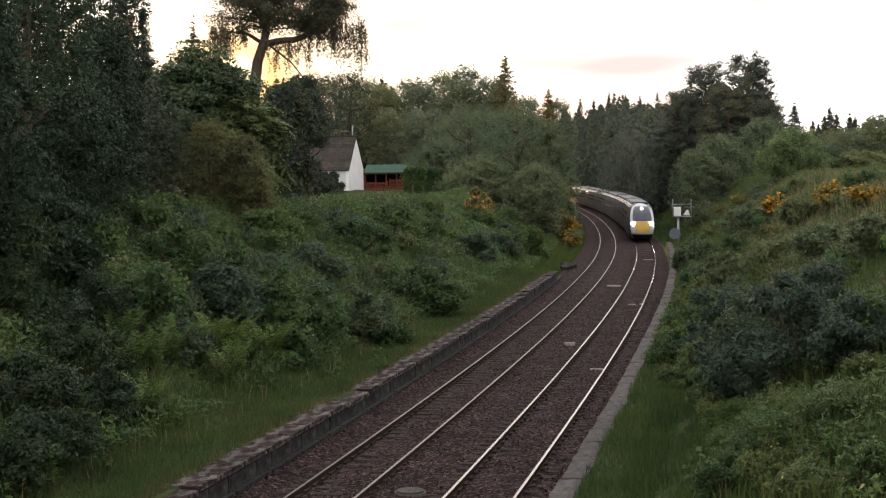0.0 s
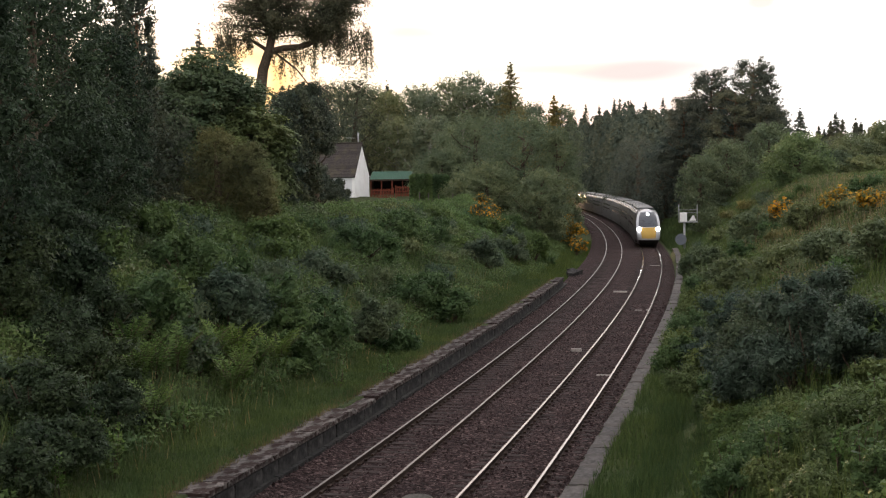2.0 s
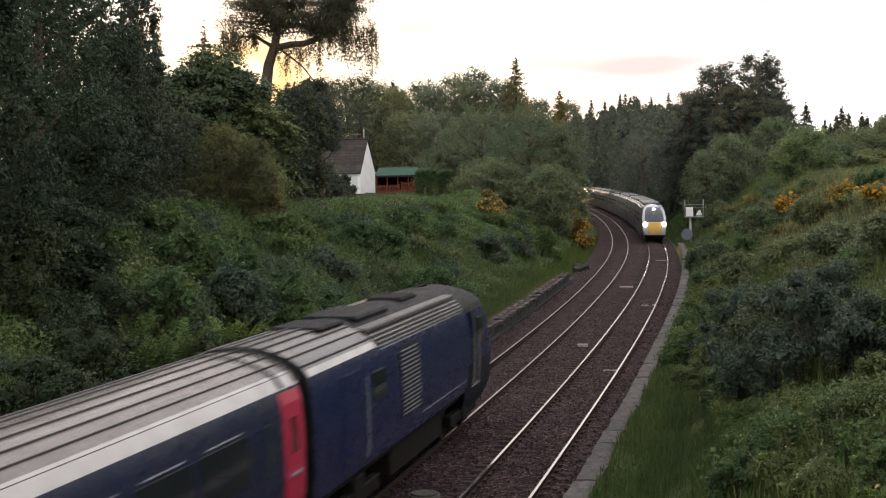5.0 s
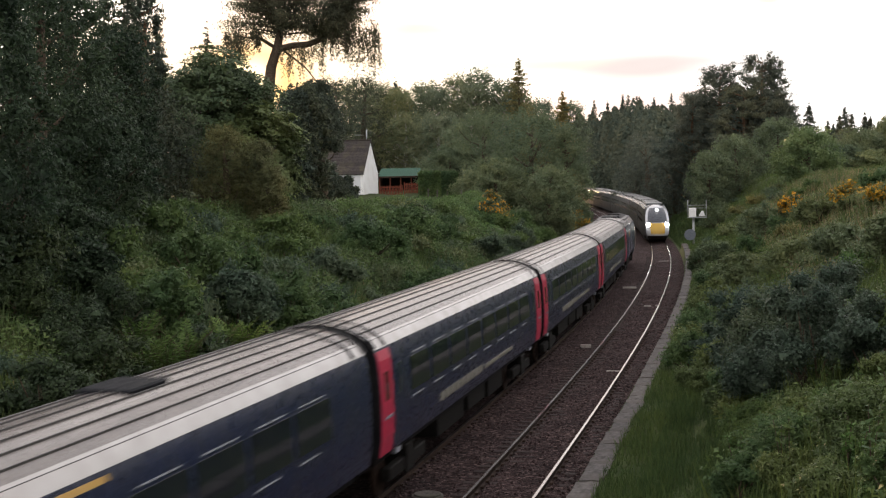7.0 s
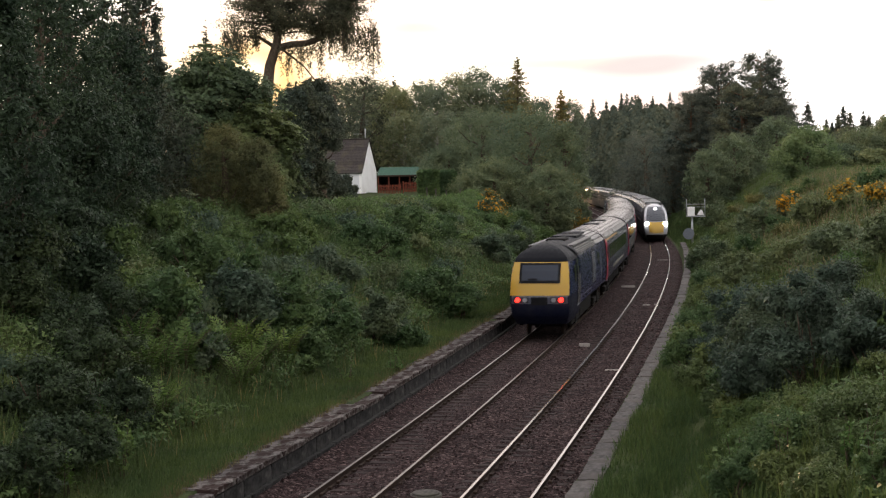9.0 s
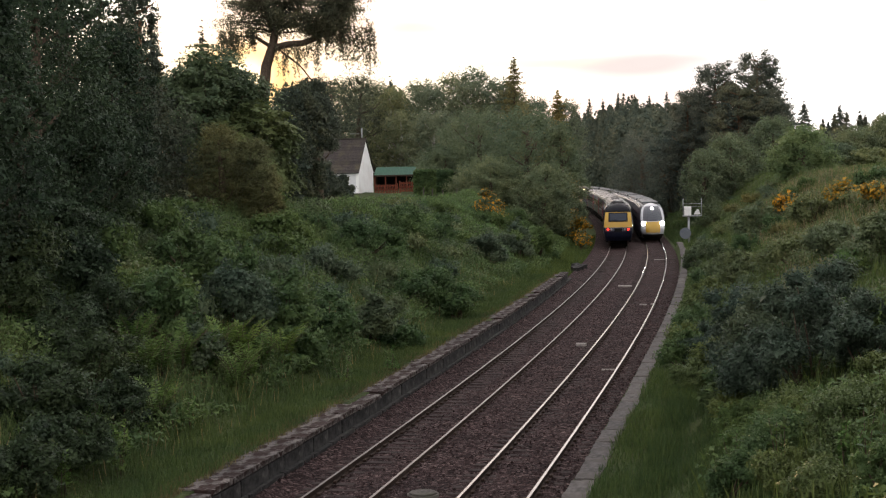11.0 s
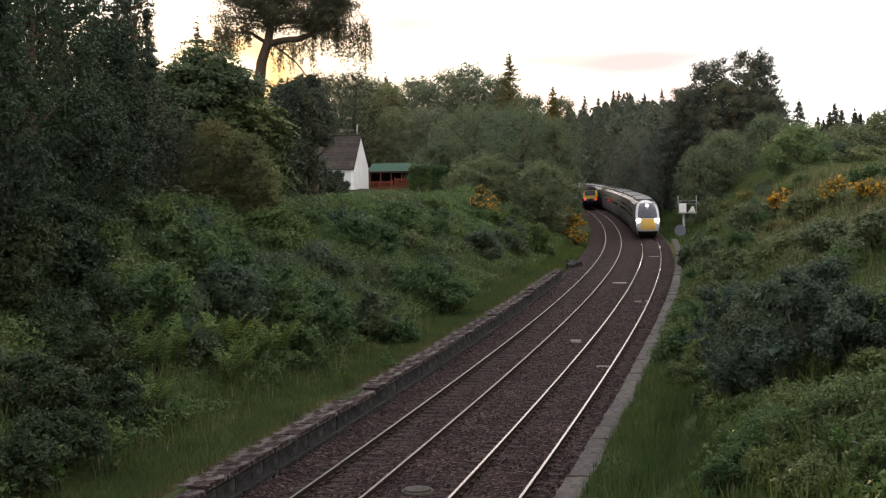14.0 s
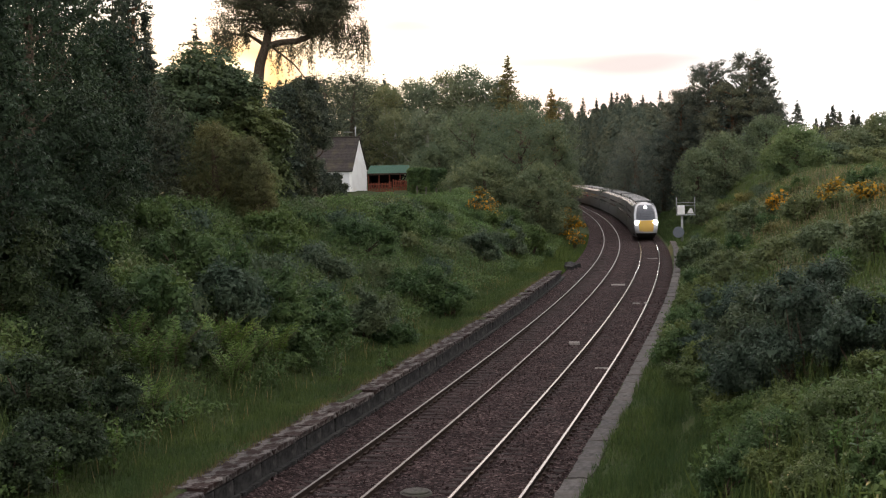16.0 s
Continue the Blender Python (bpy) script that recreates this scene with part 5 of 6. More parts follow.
def carriage800(lead):
    c = thing("train_carriage", "white and grey modern express carriage standing on the track" if not lead else "white modern express driving car with lit headlamps and yellow nose", "railway carriage", group="carriages of the waiting train")
    y0, L = (6.2 if lead else 0.15), 25.8
    part("body", strip_between(y0, L, SEC800), TRAINGREY, c)
    part("roof", strip_between(y0, L, ROOF800), TRAINROOF, c)
    part("carriage_end", strip_between(L - 0.02, L + 0.03, SEC800 + ROOF800[1:], close=True), RUBBER, c)
    if not lead:
        part("carriage_end", strip_between(y0 - 0.03, y0 + 0.02, SEC800 + ROOF800[1:], close=True), RUBBER, c)
    for sd in (-1, 1):
        part("white_band", side800(y0, L - 0.1, 3.0, 3.24, sd, 0.006), TRAINGREY, c)
        for k in range(10):
            yy = (7.4 if lead else 3.4) + k * (1.75 if lead else 2.0)
            part("window", side800(yy, yy + 1.45, 1.85, 2.65, sd, 0.012), GLASS, c)
        for yy in ((6.5, 24.2) if lead else (1.2, 24.2)):
            part("door", side800(yy, yy + 0.95, 0.95, 2.95, sd, 0.02), TRAINWHITE, c)
    for yy in np.arange(y0 + 2.5, L - 2, 4.4):
        part("roof_unit", boxes((-0.85, yy, 3.5, 0.85, yy + 3.3, 3.78), bevel=0.08), ROOFUNIT, c)
    # bars added along the roof edges as painted sky highlights
    part("roof_edge_highlight", boxes((-1.02, y0 + 1.0, 3.36, -0.88, L - 1.5, 3.5), (0.88, y0 + 1.0, 3.36, 1.02, L - 1.5, 3.5), bevel=0.03), TRAINEDGE, c)
    part("underframe", boxes((-1.15, y0, 0.3, 1.15, L, 0.5), (-1.05, y0 + 5, 0.12, 1.05, L - 6, 0.4)), UNDER, c)
    bogie(c, 4.6)
    bogie(c, 21.6)
    if lead:
        part("nose_flank", nose_flank(), TRAINGREY, c)
        part("nose_skin", nose_piece(-1, 1, 0.25, 3.68, 0.0, 16, 22), TRAINWHITE, c)
        part("yellow_panel", nose_piece(-0.62, 0.62, 0.85, 1.95, 0.02), YELLOW, c, "yellow warning panel on the nose")
        part("windscreen", nose_piece(-0.8, 0.8, 2.0, 3.42, 0.025), DULLGLASS, c, "dark curved windscreen")
        # lower nose skin in near-black, with the shadow under the nose painted in
        part("skirt", nose_piece(-0.97, 0.97, 0.22, 0.72, 0.03), UNDER, c)
        for sx in (-1, 1):
            x, y, z = nose_pt(sx * 0.77, 1.78)
            part("headlamp", disc(bmesh.new(), (x, y + 0.02, z), 0.22, (0, -1, 0), 0.26), WHITE_GLOW, c, "bright lit headlamp")
        x, y, z = nose_pt(0.0, 3.2)
        part("cab_lamp", disc(bmesh.new(), (x, y + 0.1, z), 0.15, (0, -1, 0), 0.2), WHITE_GLOW, c, "bright lit upper marker lamp")
    return c


lead_car = carriage800(True)
NOSE_S = 118.5


def car_pose(s):
    a, b = on_line(s + 4.6, GAP_D), on_line(s + 21.6, GAP_D)
    d = (b - a) / np.linalg.norm(b - a)
    p = a - d * 4.6
    return pose(*p, math.degrees(math.asin(d[2])), 0, math.degrees(math.atan2(-d[0], d[1])))


lead_car.matrix_basis = car_pose(NOSE_S)
mid_car = carriage800(False)
mid_car.matrix_basis = car_pose(NOSE_S + 26.0)
for k in range(2, 8):
    copy_thing(mid_car, car_pose(NOSE_S + 26.0 * k))



# ---------------- cottage, shelter, hedge ----------------


def cottage(x, y, zap):
    """White gabled cottage; origin under the gable's middle, the ridge runs along -y."""
    gz = ground(x, y) - 0.1
    h = thing("cottage", "white rendered cottage with brown tiled roof", "house", pose(x, y, gz, 0, 0, -104))
    ap, ev, hw, L = zap - gz, zap - gz - 3.3, 2.6, 10.0
    for y0, y1 in ((-0.3, 0.0), (-L, -L + 0.3)):
        bm = bmesh.new()
        prof = [(-hw, 0), (hw, 0), (hw, ev), (0, ap), (-hw, ev)]
        a, b = [bm.verts.new((px, y0, pz)) for px, pz in prof], [bm.verts.new((px, y1, pz)) for px, pz in prof]
        bm.faces.new(a)
        bm.faces.new(b[::-1])
        for i in range(5):
            bm.faces.new((a[i], b[i], b[(i + 1) % 5], a[(i + 1) % 5]))
        bmesh.ops.recalc_face_normals(bm, faces=bm.faces)
        part("gable_wall", bm, RENDERED, h)
    for sg in (-1, 1):
        part("side_wall", boxes((min(sg * hw, sg * (hw - 0.3)), -L + 0.3, 0, max(sg * hw, sg * (hw - 0.3)), -0.3, ev)), RENDERED, h)
        wdw = part("window", boxes((min(sg * hw, sg * (hw + 0.03)), -3.4, 0.9, max(sg * hw, sg * (hw + 0.03)), -2.2, 2.1)), WHITE, h, "white framed window")
        part("pane", boxes((min(sg * (hw + 0.02), sg * (hw + 0.04)), -3.3, 1.0, max(sg * (hw + 0.02), sg * (hw + 0.04)), -2.3, 2.0)), GLASS, wdw)
        roof = thing("roof", "", "")
        roof.parent = h
        n = 11
        slope = Vector((-sg * hw, 0, ap - ev))
        for k in range(n):
            p0, p1 = Vector((sg * hw, 0, ev)) + slope * (k / n - 0.08), Vector((sg * hw, 0, ev)) + slope * ((k + 1) / n)
            nn = Vector((sg * (ap - ev), 0, hw)).normalized()
            bm = bmesh.new()
            q = [p0 + nn * 0.11, p1 + nn * 0.07, p1 + nn * 0.02, p0 + nn * 0.02]
            a, b = [bm.verts.new((v.x, 0.12, v.z)) for v in q], [bm.verts.new((v.x, -L - 0.12, v.z)) for v in q]
            bm.faces.new(a)
            bm.faces.new(b[::-1])
            for i in range(4):
                bm.faces.new((a[i], b[i], b[(i + 1) % 4], a[(i + 1) % 4]))
            bmesh.ops.recalc_face_normals(bm, faces=bm.faces)
            part("tile_course", bm, ROOFTILE, roof)
        part("gutter", boxes((min(sg * (hw + 0.02), sg * (hw + 0.16)), -L, ev - 0.2, max(sg * (hw + 0.02), sg * (hw + 0.16)), 0.1, ev - 0.08)), WHITE, h)
    part("ridge", boxes((-0.14, -L - 0.1, ap + 0.02, 0.14, 0.1, ap + 0.16), bevel=0.04), ROOFTILE, h)
    part("chimney", boxes((-0.4, -6.4, ap - 0.6, 0.4, -5.6, ap + 1.0), (-0.46, -6.46, ap + 1.0, 0.46, -5.54, ap + 1.12), bevel=0.02), RENDERED, h)
    bm = tube(bmesh.new(), [(0, -0.35, ap - 0.3), (0, -0.35, ap + 1.15)], [0.07, 0.07], 8)
    part("flue_pipe", bm, STEEL, h)
    bm = tube(bmesh.new(), [(0, -0.7, ap + 0.6), (0.1, -1.6, ap + 0.62)], [0.025, 0.025], 5)
    for k in range(5):
        tube(bm, [(-0.3, -0.8 - k * 0.18, ap + 0.6), (0.3, -0.8 - k * 0.18, ap + 0.6)], [0.015, 0.015], 4)
    part("aerial", bm, STEEL, h)
    return h


for x, y, z, w in [
    (-8.41, 150.41, 11.26, 0.59),
]:
    cottage(x, y, z)


def shelter(x, y, zt, w):
    gz = ground(x, y)
    H = zt - gz
    s = thing("open_shelter", "open timber shelter with green sheet roof", "shelter", pose(x, y, gz, 0, 0, -4))
    bm = bmesh.new()
    n = 24
    for k in range(n):
        x0 = -w / 2 + w * k / n
        box(bm, x0, -0.1, 0, x0 + w / n * 0.7, 3.2, 0.03)
        box(bm, x0 + w / n * 0.7, -0.1, 0, x0 + w / n, 3.2, 0.06)
    for v in bm.verts:
        v.co.z += H - 0.9 + v.co.y * 0.28
    part("roof", bm, GREENROOF, s)
    part("fascia", boxes((-w / 2, -0.14, H - 1.05, w / 2, -0.1, H - 0.86)), DARKWOOD, s)
    # underframe black instead of wood: the interior shade is in the colour
    part("back_wall", boxes((-w / 2 + 0.1, 3.0, -0.2, w / 2 - 0.1, 3.1, H - 0.2)), UNDER, s, "back boards coloured near-black for the shade inside")
    for sg in (-1, 1):
        part("side_wall", boxes((sg * (w / 2 - 0.1) - 0.04, 0.2, -0.2, sg * (w / 2 - 0.1) + 0.04, 3.0, H - 0.8)), DARKWOOD, s)
    for k in range(5):
        px = -w / 2 + 0.15 + k * (w - 0.3) / 4
        part("post", boxes((px - 0.06, 0, -0.3, px + 0.06, 0.12, H - 0.92)), REDWOOD, s)
    return s


for x, y, z, w in [
    (-5.56, 158.27, 8.40, 4.97),
]:
    shelter(x, y, z, w)


def timber_fence(x, y, w, h, base, turn):
    f = thing("timber_fence", "red-brown trellis fence panel before the shelter", "fence", pose(x, y, base, 0, 0, turn), "garden fence panels")
    for k in range(int(w / 0.16)):
        part("slat", boxes((-w / 2 + k * 0.16, -0.015, 0, -w / 2 + k * 0.16 + 0.09, 0.015, h)), REDWOOD, f)
    for z in (0.15, h * 0.5, h - 0.15):
        part("rail", boxes((-w / 2, -0.05, z - 0.04, w / 2, -0.015, z + 0.04)), REDWOOD, f)
    for px in (-w / 2, w / 2):
        part("post", boxes((px - 0.05, -0.06, -0.4, px + 0.05, 0.04, h + 0.1)), REDWOOD, f)


for x, y, z, w in [
    (-6.31, 150.17, 6.51, 2.36), (-3.86, 149.18, 6.77, 1.99),
]:
    gz = ground(x, y)
    timber_fence(x, y, w, z - gz, gz, -4)


def hedge(x, y, zt, w, seed):
    rng = np.random.default_rng(seed)
    gz = ground(x, y)
    H = zt - gz
    t = thing("hedge", "clipped dense green garden hedge", "hedge", pose(x, y, gz), "clipped hedges by the shelter")
    n = 5200
    p = np.stack([rng.uniform(-w / 2, w / 2, n), rng.uniform(-0.7, 0.7, n), rng.uniform(0, H, n)], 1)
    k = rng.integers(0, 3, n)
    p[k == 0, 1] = -0.7 + rng.normal(size=(k == 0).sum()) * 0.06
    p[k == 1, 2] = H + rng.normal(size=(k == 1).sum()) * 0.07
    p[:, 2] -= 0.5 * np.maximum(0, abs(p[:, 0]) / (w / 2) - 0.75) * (p[:, 2] > H * 0.7)
    part("foliage", poly_mesh("foliage", leaf_quads(p, unit(rng.normal(size=(n, 3)) + np.array([0, -0.6, 0.8])), 0.17, rng, 0.7), 4, LEAF), None, t)
    part("stem", tube(bmesh.new(), [(0, 0, -0.2), (0, 0, H * 0.7)], [0.1, 0.04], 6), BARK, t)


for i, (x, y, z, w) in enumerate([
    (-2.2, 146.23, 7.8, 2.3), (-0.5, 150.23, 7.75, 2.4),
]):
    hedge(x, y, z, w, 900 + i)
for x, y, z, w in [
    (-2.26, 140.14, 6.20, 0.17), (-1.37, 139.13, 6.08, 0.16), (-0.38, 137.13, 5.97, 0.16), (0.94, 134.10, 5.60, 0.16),
]:
    gz = ground(x, y)
    p = thing("fence_post", "weathered wooden fence post on the bank top", "fence post", pose(x, y, gz), "wire fence posts")
    part("post", boxes((-0.06, -0.06, -0.4, 0.06, 0.06, max(0.9, z - gz)), bevel=0.015), CONCRETE, p)


def lineside_sign(x, y):
    gz = ground(x, y)
    s = thing("signal_post", "grey lineside post with cage, white cabinet and round sign", "signal post", pose(x, y, gz, 0, 0, -6))
    H = 3.9
    part("post", tube(bmesh.new(), [(0, 0, -0.4), (0, 0, H - 1.3)], [0.1, 0.1], 12), STEEL, s)
    part("platform", boxes((-0.5, -0.3, H - 1.46, 1.15, 0.4, H - 1.38)), STEEL, s)
    for px in (-0.48, 1.12):
        part("upright", tube(bmesh.new(), [(px, 0, H - 1.4), (px, 0, H + 0.12)], [0.035, 0.035], 6), STEEL, s)
    for z in (H - 0.35, H - 0.6):
        part("guard_rail", tube(bmesh.new(), [(-0.48, 0, z), (1.12, 0, z)], [0.025, 0.025], 6), STEEL, s)
    part("cabinet", boxes((-0.4, -0.32, H - 1.38, 0.22, 0.05, H - 0.58), bevel=0.03), WHITE, s, "white equipment cabinet")
    bm = bmesh.new()
    a = [bm.verts.new(p) for p in ((0.42, -0.2, H - 1.3), (1.02, -0.2, H - 1.3), (0.85, -0.2, H - 0.85), (0.7, -0.2, H - 0.85))]
    b = [bm.verts.new((v.co.x, -0.17, v.co.z)) for v in a]
    bm.faces.new(a)
    bm.faces.new(b[::-1])
    for i in range(4):
        bm.faces.new((a[i], b[i], b[(i + 1) % 4], a[(i + 1) % 4]))
    bmesh.ops.recalc_face_normals(bm, faces=bm.faces)
    part("lamp_hood", bm, WHITE, s)
    part("round_sign", disc(bmesh.new(), (-0.32, -0.14, 0.95), 0.5, (0, 1, 0), 0.03, 28), SIGNBACK, s, "plain grey back of a round sign")


for x, y, z, w in [
    (21.35, 127.05, 4.62, 1.50),
]:
    lineside_sign(x, y)

# ---------------- bracken, tall weeds, saplings ----------------


def bracken(x, y, seed, h=1.35, mat=None):
    rng = np.random.default_rng(seed)
    t = thing("bracken_fern", "bright green bracken fern clump", "fern", pose(x, y, ground(x, y)), "bracken on the slope")
    q = []
    bm = bmesh.new()
    for k in range(20):
        a = rng.uniform(0, math.tau)
        L = h * rng.uniform(0.8, 1.4)
        pts = []
        for u in np.linspace(0, 1, 9):
            rr = L * 0.5 * u ** 1.5
            pts.append(np.array([rr * math.cos(a), rr * math.sin(a), L * (1.0 * u - 0.22 * u ** 4)]))
        tube(bm, [Vector(p) for p in pts[::4]], [0.012, 0.008, 0.004], 4)
        side = np.array([-math.sin(a), math.cos(a), 0])
        pa = np.array(pts)
        for u in np.linspace(0.22, 0.98, 15):
            c = np.array([np.interp(u, np.linspace(0, 1, 9), pa[:, j]) for j in range(3)])
            w = 0.24 * L * (1.02 - u) ** 0.75
            d = (pts[8] - pts[4]) * 0.07
            for sg in (-1, 1):
                tip = c + sg * side * w + d * 1.5 + np.array([0, 0, -0.12 * w + 0.03 * rng.normal()])
                mid = (c + tip) / 2
                q.append([c - d * 0.3, mid - d * 0.55, tip, mid + d * 0.55])
    part("stalk", bm, BARK, t)
    part("frond", poly_mesh("frond", np.array(q), 4, mat or BRACKEN), None, t)


FERNS = [
    (-7.77, 38.5), (-7.4, 39.4), (-8.1, 37.6), (-6.8, 41.3), (-6.6, 42.3), (-6.95, 40.6), (-5.9, 41.7), (-5.7, 43.1), (-6.2, 42.6),
    (-6.0, 40.2), (-7.15, 34.9), (-5.2, 44.4), (-8.6, 38.9),
]
for i, (x, y) in enumerate(FERNS):
    bracken(x, y, 500 + i, 1.1 + 0.35 * ((i * 5) % 7) / 7)


def weed(x, y, seed, h, mat):
    """An upright stem with leaves all round."""
    rng = np.random.default_rng(seed)
    t = thing("tall_weed", "tall leafy weed stem in the undergrowth", "weed", pose(x, y, ground(x, y)), "tall weeds")
    bm = bmesh.new()
    pos, nrm = [], []
    for k in range(4):
        ox, oy, hh = rng.normal() * 0.12, rng.normal() * 0.12, h * rng.uniform(0.7, 1.1)
        lean = rng.normal(size=2) * 0.12
        tube(bm, [(ox, oy, -0.1), (ox + lean[0], oy + lean[1], hh)], [0.012, 0.005], 4)
        u = rng.uniform(0.2, 1.0, 34)
        a = rng.uniform(0, math.tau, 34)
        r = 0.12 * (1.15 - u)
        pos.append(np.stack([ox + lean[0] * u + r * np.cos(a), oy + lean[1] * u + r * np.sin(a), hh * u], 1))
    part("stem", bm, BARK, t)
    pos = np.concatenate(pos)
    part("foliage", poly_mesh("foliage", leaf_quads(pos, unit(rng.normal(size=pos.shape) * 0.5 + np.array([0, 0, 0.8])), 0.13, rng, 0.4), 4, mat), None, t)


WEEDS = [
    (-8.27, 28.49, 0.98, 0.45), (-7.87, 28.48, 0.86, 0.45), (-7.14, 30.48, 0.78, 0.48), (-7.24, 31.74, 0.91, 0.50),
    (-6.94, 34.75, 1.08, 0.55), (-6.60, 35.50, 1.02, 0.56), (-8.79, 28.75, 1.28, 0.46), (-8.17, 32.26, 1.34, 0.51),
    (-9.01, 33.03, 1.74, 0.52), (10.25, 36.61, 3.17, 0.58), (5.62, 25.78, 1.83, 0.41), (5.83, 21.30, 2.44, 0.34),
    (5.89, 20.06, 2.61, 0.32), (5.11, 25.76, 1.43, 0.41), (5.51, 23.53, 1.99, 0.37), (-1.81, 47.01, 0.87, 0.74),
    (-3.32, 44.75, 0.83, 0.71), (-5.78, 44.04, 1.58, 0.70),
]
for i, (x, y, z, w) in enumerate(WEEDS):
    weed(x, y, 600 + i, 0.8 + 0.35 * ((i * 7) % 5) / 5, LEAF_BRIGHT if i % 2 else LEAF)
for x, y, z, w in [
    (11.53, 40.88, 3.51, 0.97),
]:
    bush(x, y, z, w, 640, LEAF_BRIGHT, leaves=700, leaf=0.22, label="young sycamore sapling with pale green leaves", name="sapling", aspect=0.8)

# ---------------- scrub all over the banks ----------------
rs = random.Random(5)
KINDS = []
for i, (mt, lf, nm, fl) in enumerate([(LEAF, 0.11, "dense green bramble shrub on the bank", 0), (LEAF_GREY, 0.1, "grey-green willow scrub on the bank", 0), (BROOM, 0.11, "fine-leaved broom bush on the bank", 0), (LEAF, 0.09, "low green shrub in long grass", 0), (LEAF_GREY, 0.09, "soft grey-green shrub on the bank", 0), (LEAF_BRIGHT, 0.1, "fresh green leafy shrub on the bank", 0), (LEAF_BROWN, 0.1, "olive-brown broom on the bank", 0)]):
    b = bush(-9.0 - i * 2, 60.0, 6.2, 2.6, 700 + i, mt, leaves=1200, leaf=lf * 1.35, label=nm, group="scrub on the cutting slopes", spiky=0.5)
    b.matrix_basis = pose(-14.0 - 3 * i, 30.0, ground(-14.0 - 3 * i, 30.0) - 0.1, 0, 0, 40 * i)
    KINDS.append(b)


def scatter_scrub(n, s0, s1, o0, o1, size0, size1, kinds):
    for k in range(n):
        s, o = rs.uniform(s0, s1), rs.uniform(o0, o1)
        p = on_line(s, o)
        z = ground(p[0], p[1])
        k0 = KINDS[rs.choice(kinds)]
        sc = rs.uniform(size0, size1)
        copy_thing(k0, pose(p[0], p[1], z - 0.1, 0, 0, rs.uniform(0, 360)) @ Matrix.Diagonal((sc, sc, sc * rs.uniform(0.95, 1.5), 1)))


scatter_scrub(34, -4, 34, -15, -7.5, 0.6, 1.1, [0, 1, 4, 4, 4])
scatter_scrub(54, 14, 78, -14, -7.0, 0.65, 1.25, [0, 1, 1, 2, 3, 4])
scatter_scrub(20, 60, 115, -13, -4.6, 0.7, 1.2, [0, 1, 2, 3, 6])
scatter_scrub(22, 30, 100, -17, -12, 0.4, 0.8, [2, 3, 5, 6])
scatter_scrub(34, -14, 30, 9.4, 15, 0.45, 0.8, [0, 3, 4, 5])
scatter_scrub(40, 20, 100, 9.2, 19, 0.55, 1.05, [0, 2, 2, 3, 6])
scatter_scrub(18, 90, 160, 7.5, 17, 0.7, 1.3, [1, 2, 4, 6])
scatter_scrub(16, 107, 175, 6.6, 9.5, 0.35, 0.75, [0, 2, 4, 6])


def clumps(s, o):
    """Uneven growth from 0 to 1."""
    v = 0.5 + 0.28 * np.sin(s * 0.83 + 2.1 * np.sin(o * 0.7)) + 0.28 * np.sin(o * 1.27 + 1.7 * np.sin(s * 0.41))
    return np.clip(v, 0, 1)


def undergrowth(name, n, s0, s1, o0, o1, leaf, tall, mat, label, seed, power=1.0):
    rng = np.random.default_rng(seed)
    s, o = s0 + (s1 - s0) * rng.random(n) ** power, rng.uniform(o0, o1, n)
    c = clumps(s, o)
    keep = rng.random(n) < 0.35 + 0.65 * c
    s, o, c = s[keep], o[keep], c[keep]
    h = (0.06 + tall * c * rng.random(len(s)) ** 0.6)
    p = on_line(s, o, ground_so(s, o) + h)
    nr = unit(rng.normal(size=p.shape) * 0.55 + np.array([0, -0.25, 0.7]))
    tagged(part(name, poly_mesh(name, leaf_quads(p, nr, leaf, rng, 0.5), 4, mat), None), label, "undergrowth", kind="stuff")


undergrowth("undergrowth", 150000, -6, 115, -15, -4.6, 0.13, 0.75, LEAF, "tangled green undergrowth on the slope", 21, 1.3)
undergrowth("undergrowth", 75000, -16, 150, 7.8, 26, 0.12, 0.7, LEAF, "tangled green undergrowth on the slope", 22, 1.5)
undergrowth("undergrowth", 22000, 48, 112, -14.5, -8.5, 0.13, 0.8, LEAF_BRIGHT, "fresh bright green herbs on the upper slope", 25)
undergrowth("undergrowth", 26000, -6, 70, -14, -5.0, 0.1, 0.9, LEAF_GREY, "grey-green herbs among the undergrowth", 23, 1.2)
undergrowth("undergrowth", 14000, 10, 110, 8, 19, 0.1, 0.8, LEAF_BROWN, "olive-brown herbs among the undergrowth", 24, 1.2)


def grass(n, s0, s1, o0, o1, h0, h1, width, mat, seed, label, power=1.0):
    rng = np.random.default_rng(seed)
    s, o = s0 + (s1 - s0) * rng.random(n) ** power, rng.uniform(o0, o1, n)
    p = on_line(s, o, ground_so(s, o) - 0.02)
    h = rng.uniform(h0, h1, n) * (0.55 + 0.6 * clumps(s * 1.9, o * 1.7))
    a = rng.uniform(0, math.tau, n)
    w = width * (0.7 + 0.6 * rng.random(n))
    d = np.stack([np.cos(a), np.sin(a), np.zeros(n)], 1) * w[:, None] * 0.5
    b = rng.normal(size=(n, 3)) * np.array([0.22, 0.22, 0]) * h[:, None]
    b[:, 2] = h
    ob = part("grass", poly_mesh("grass", np.stack([p - d, p + d, p + b], 1), 3, mat), None)
    tagged(ob, label, "grass", kind="stuff")


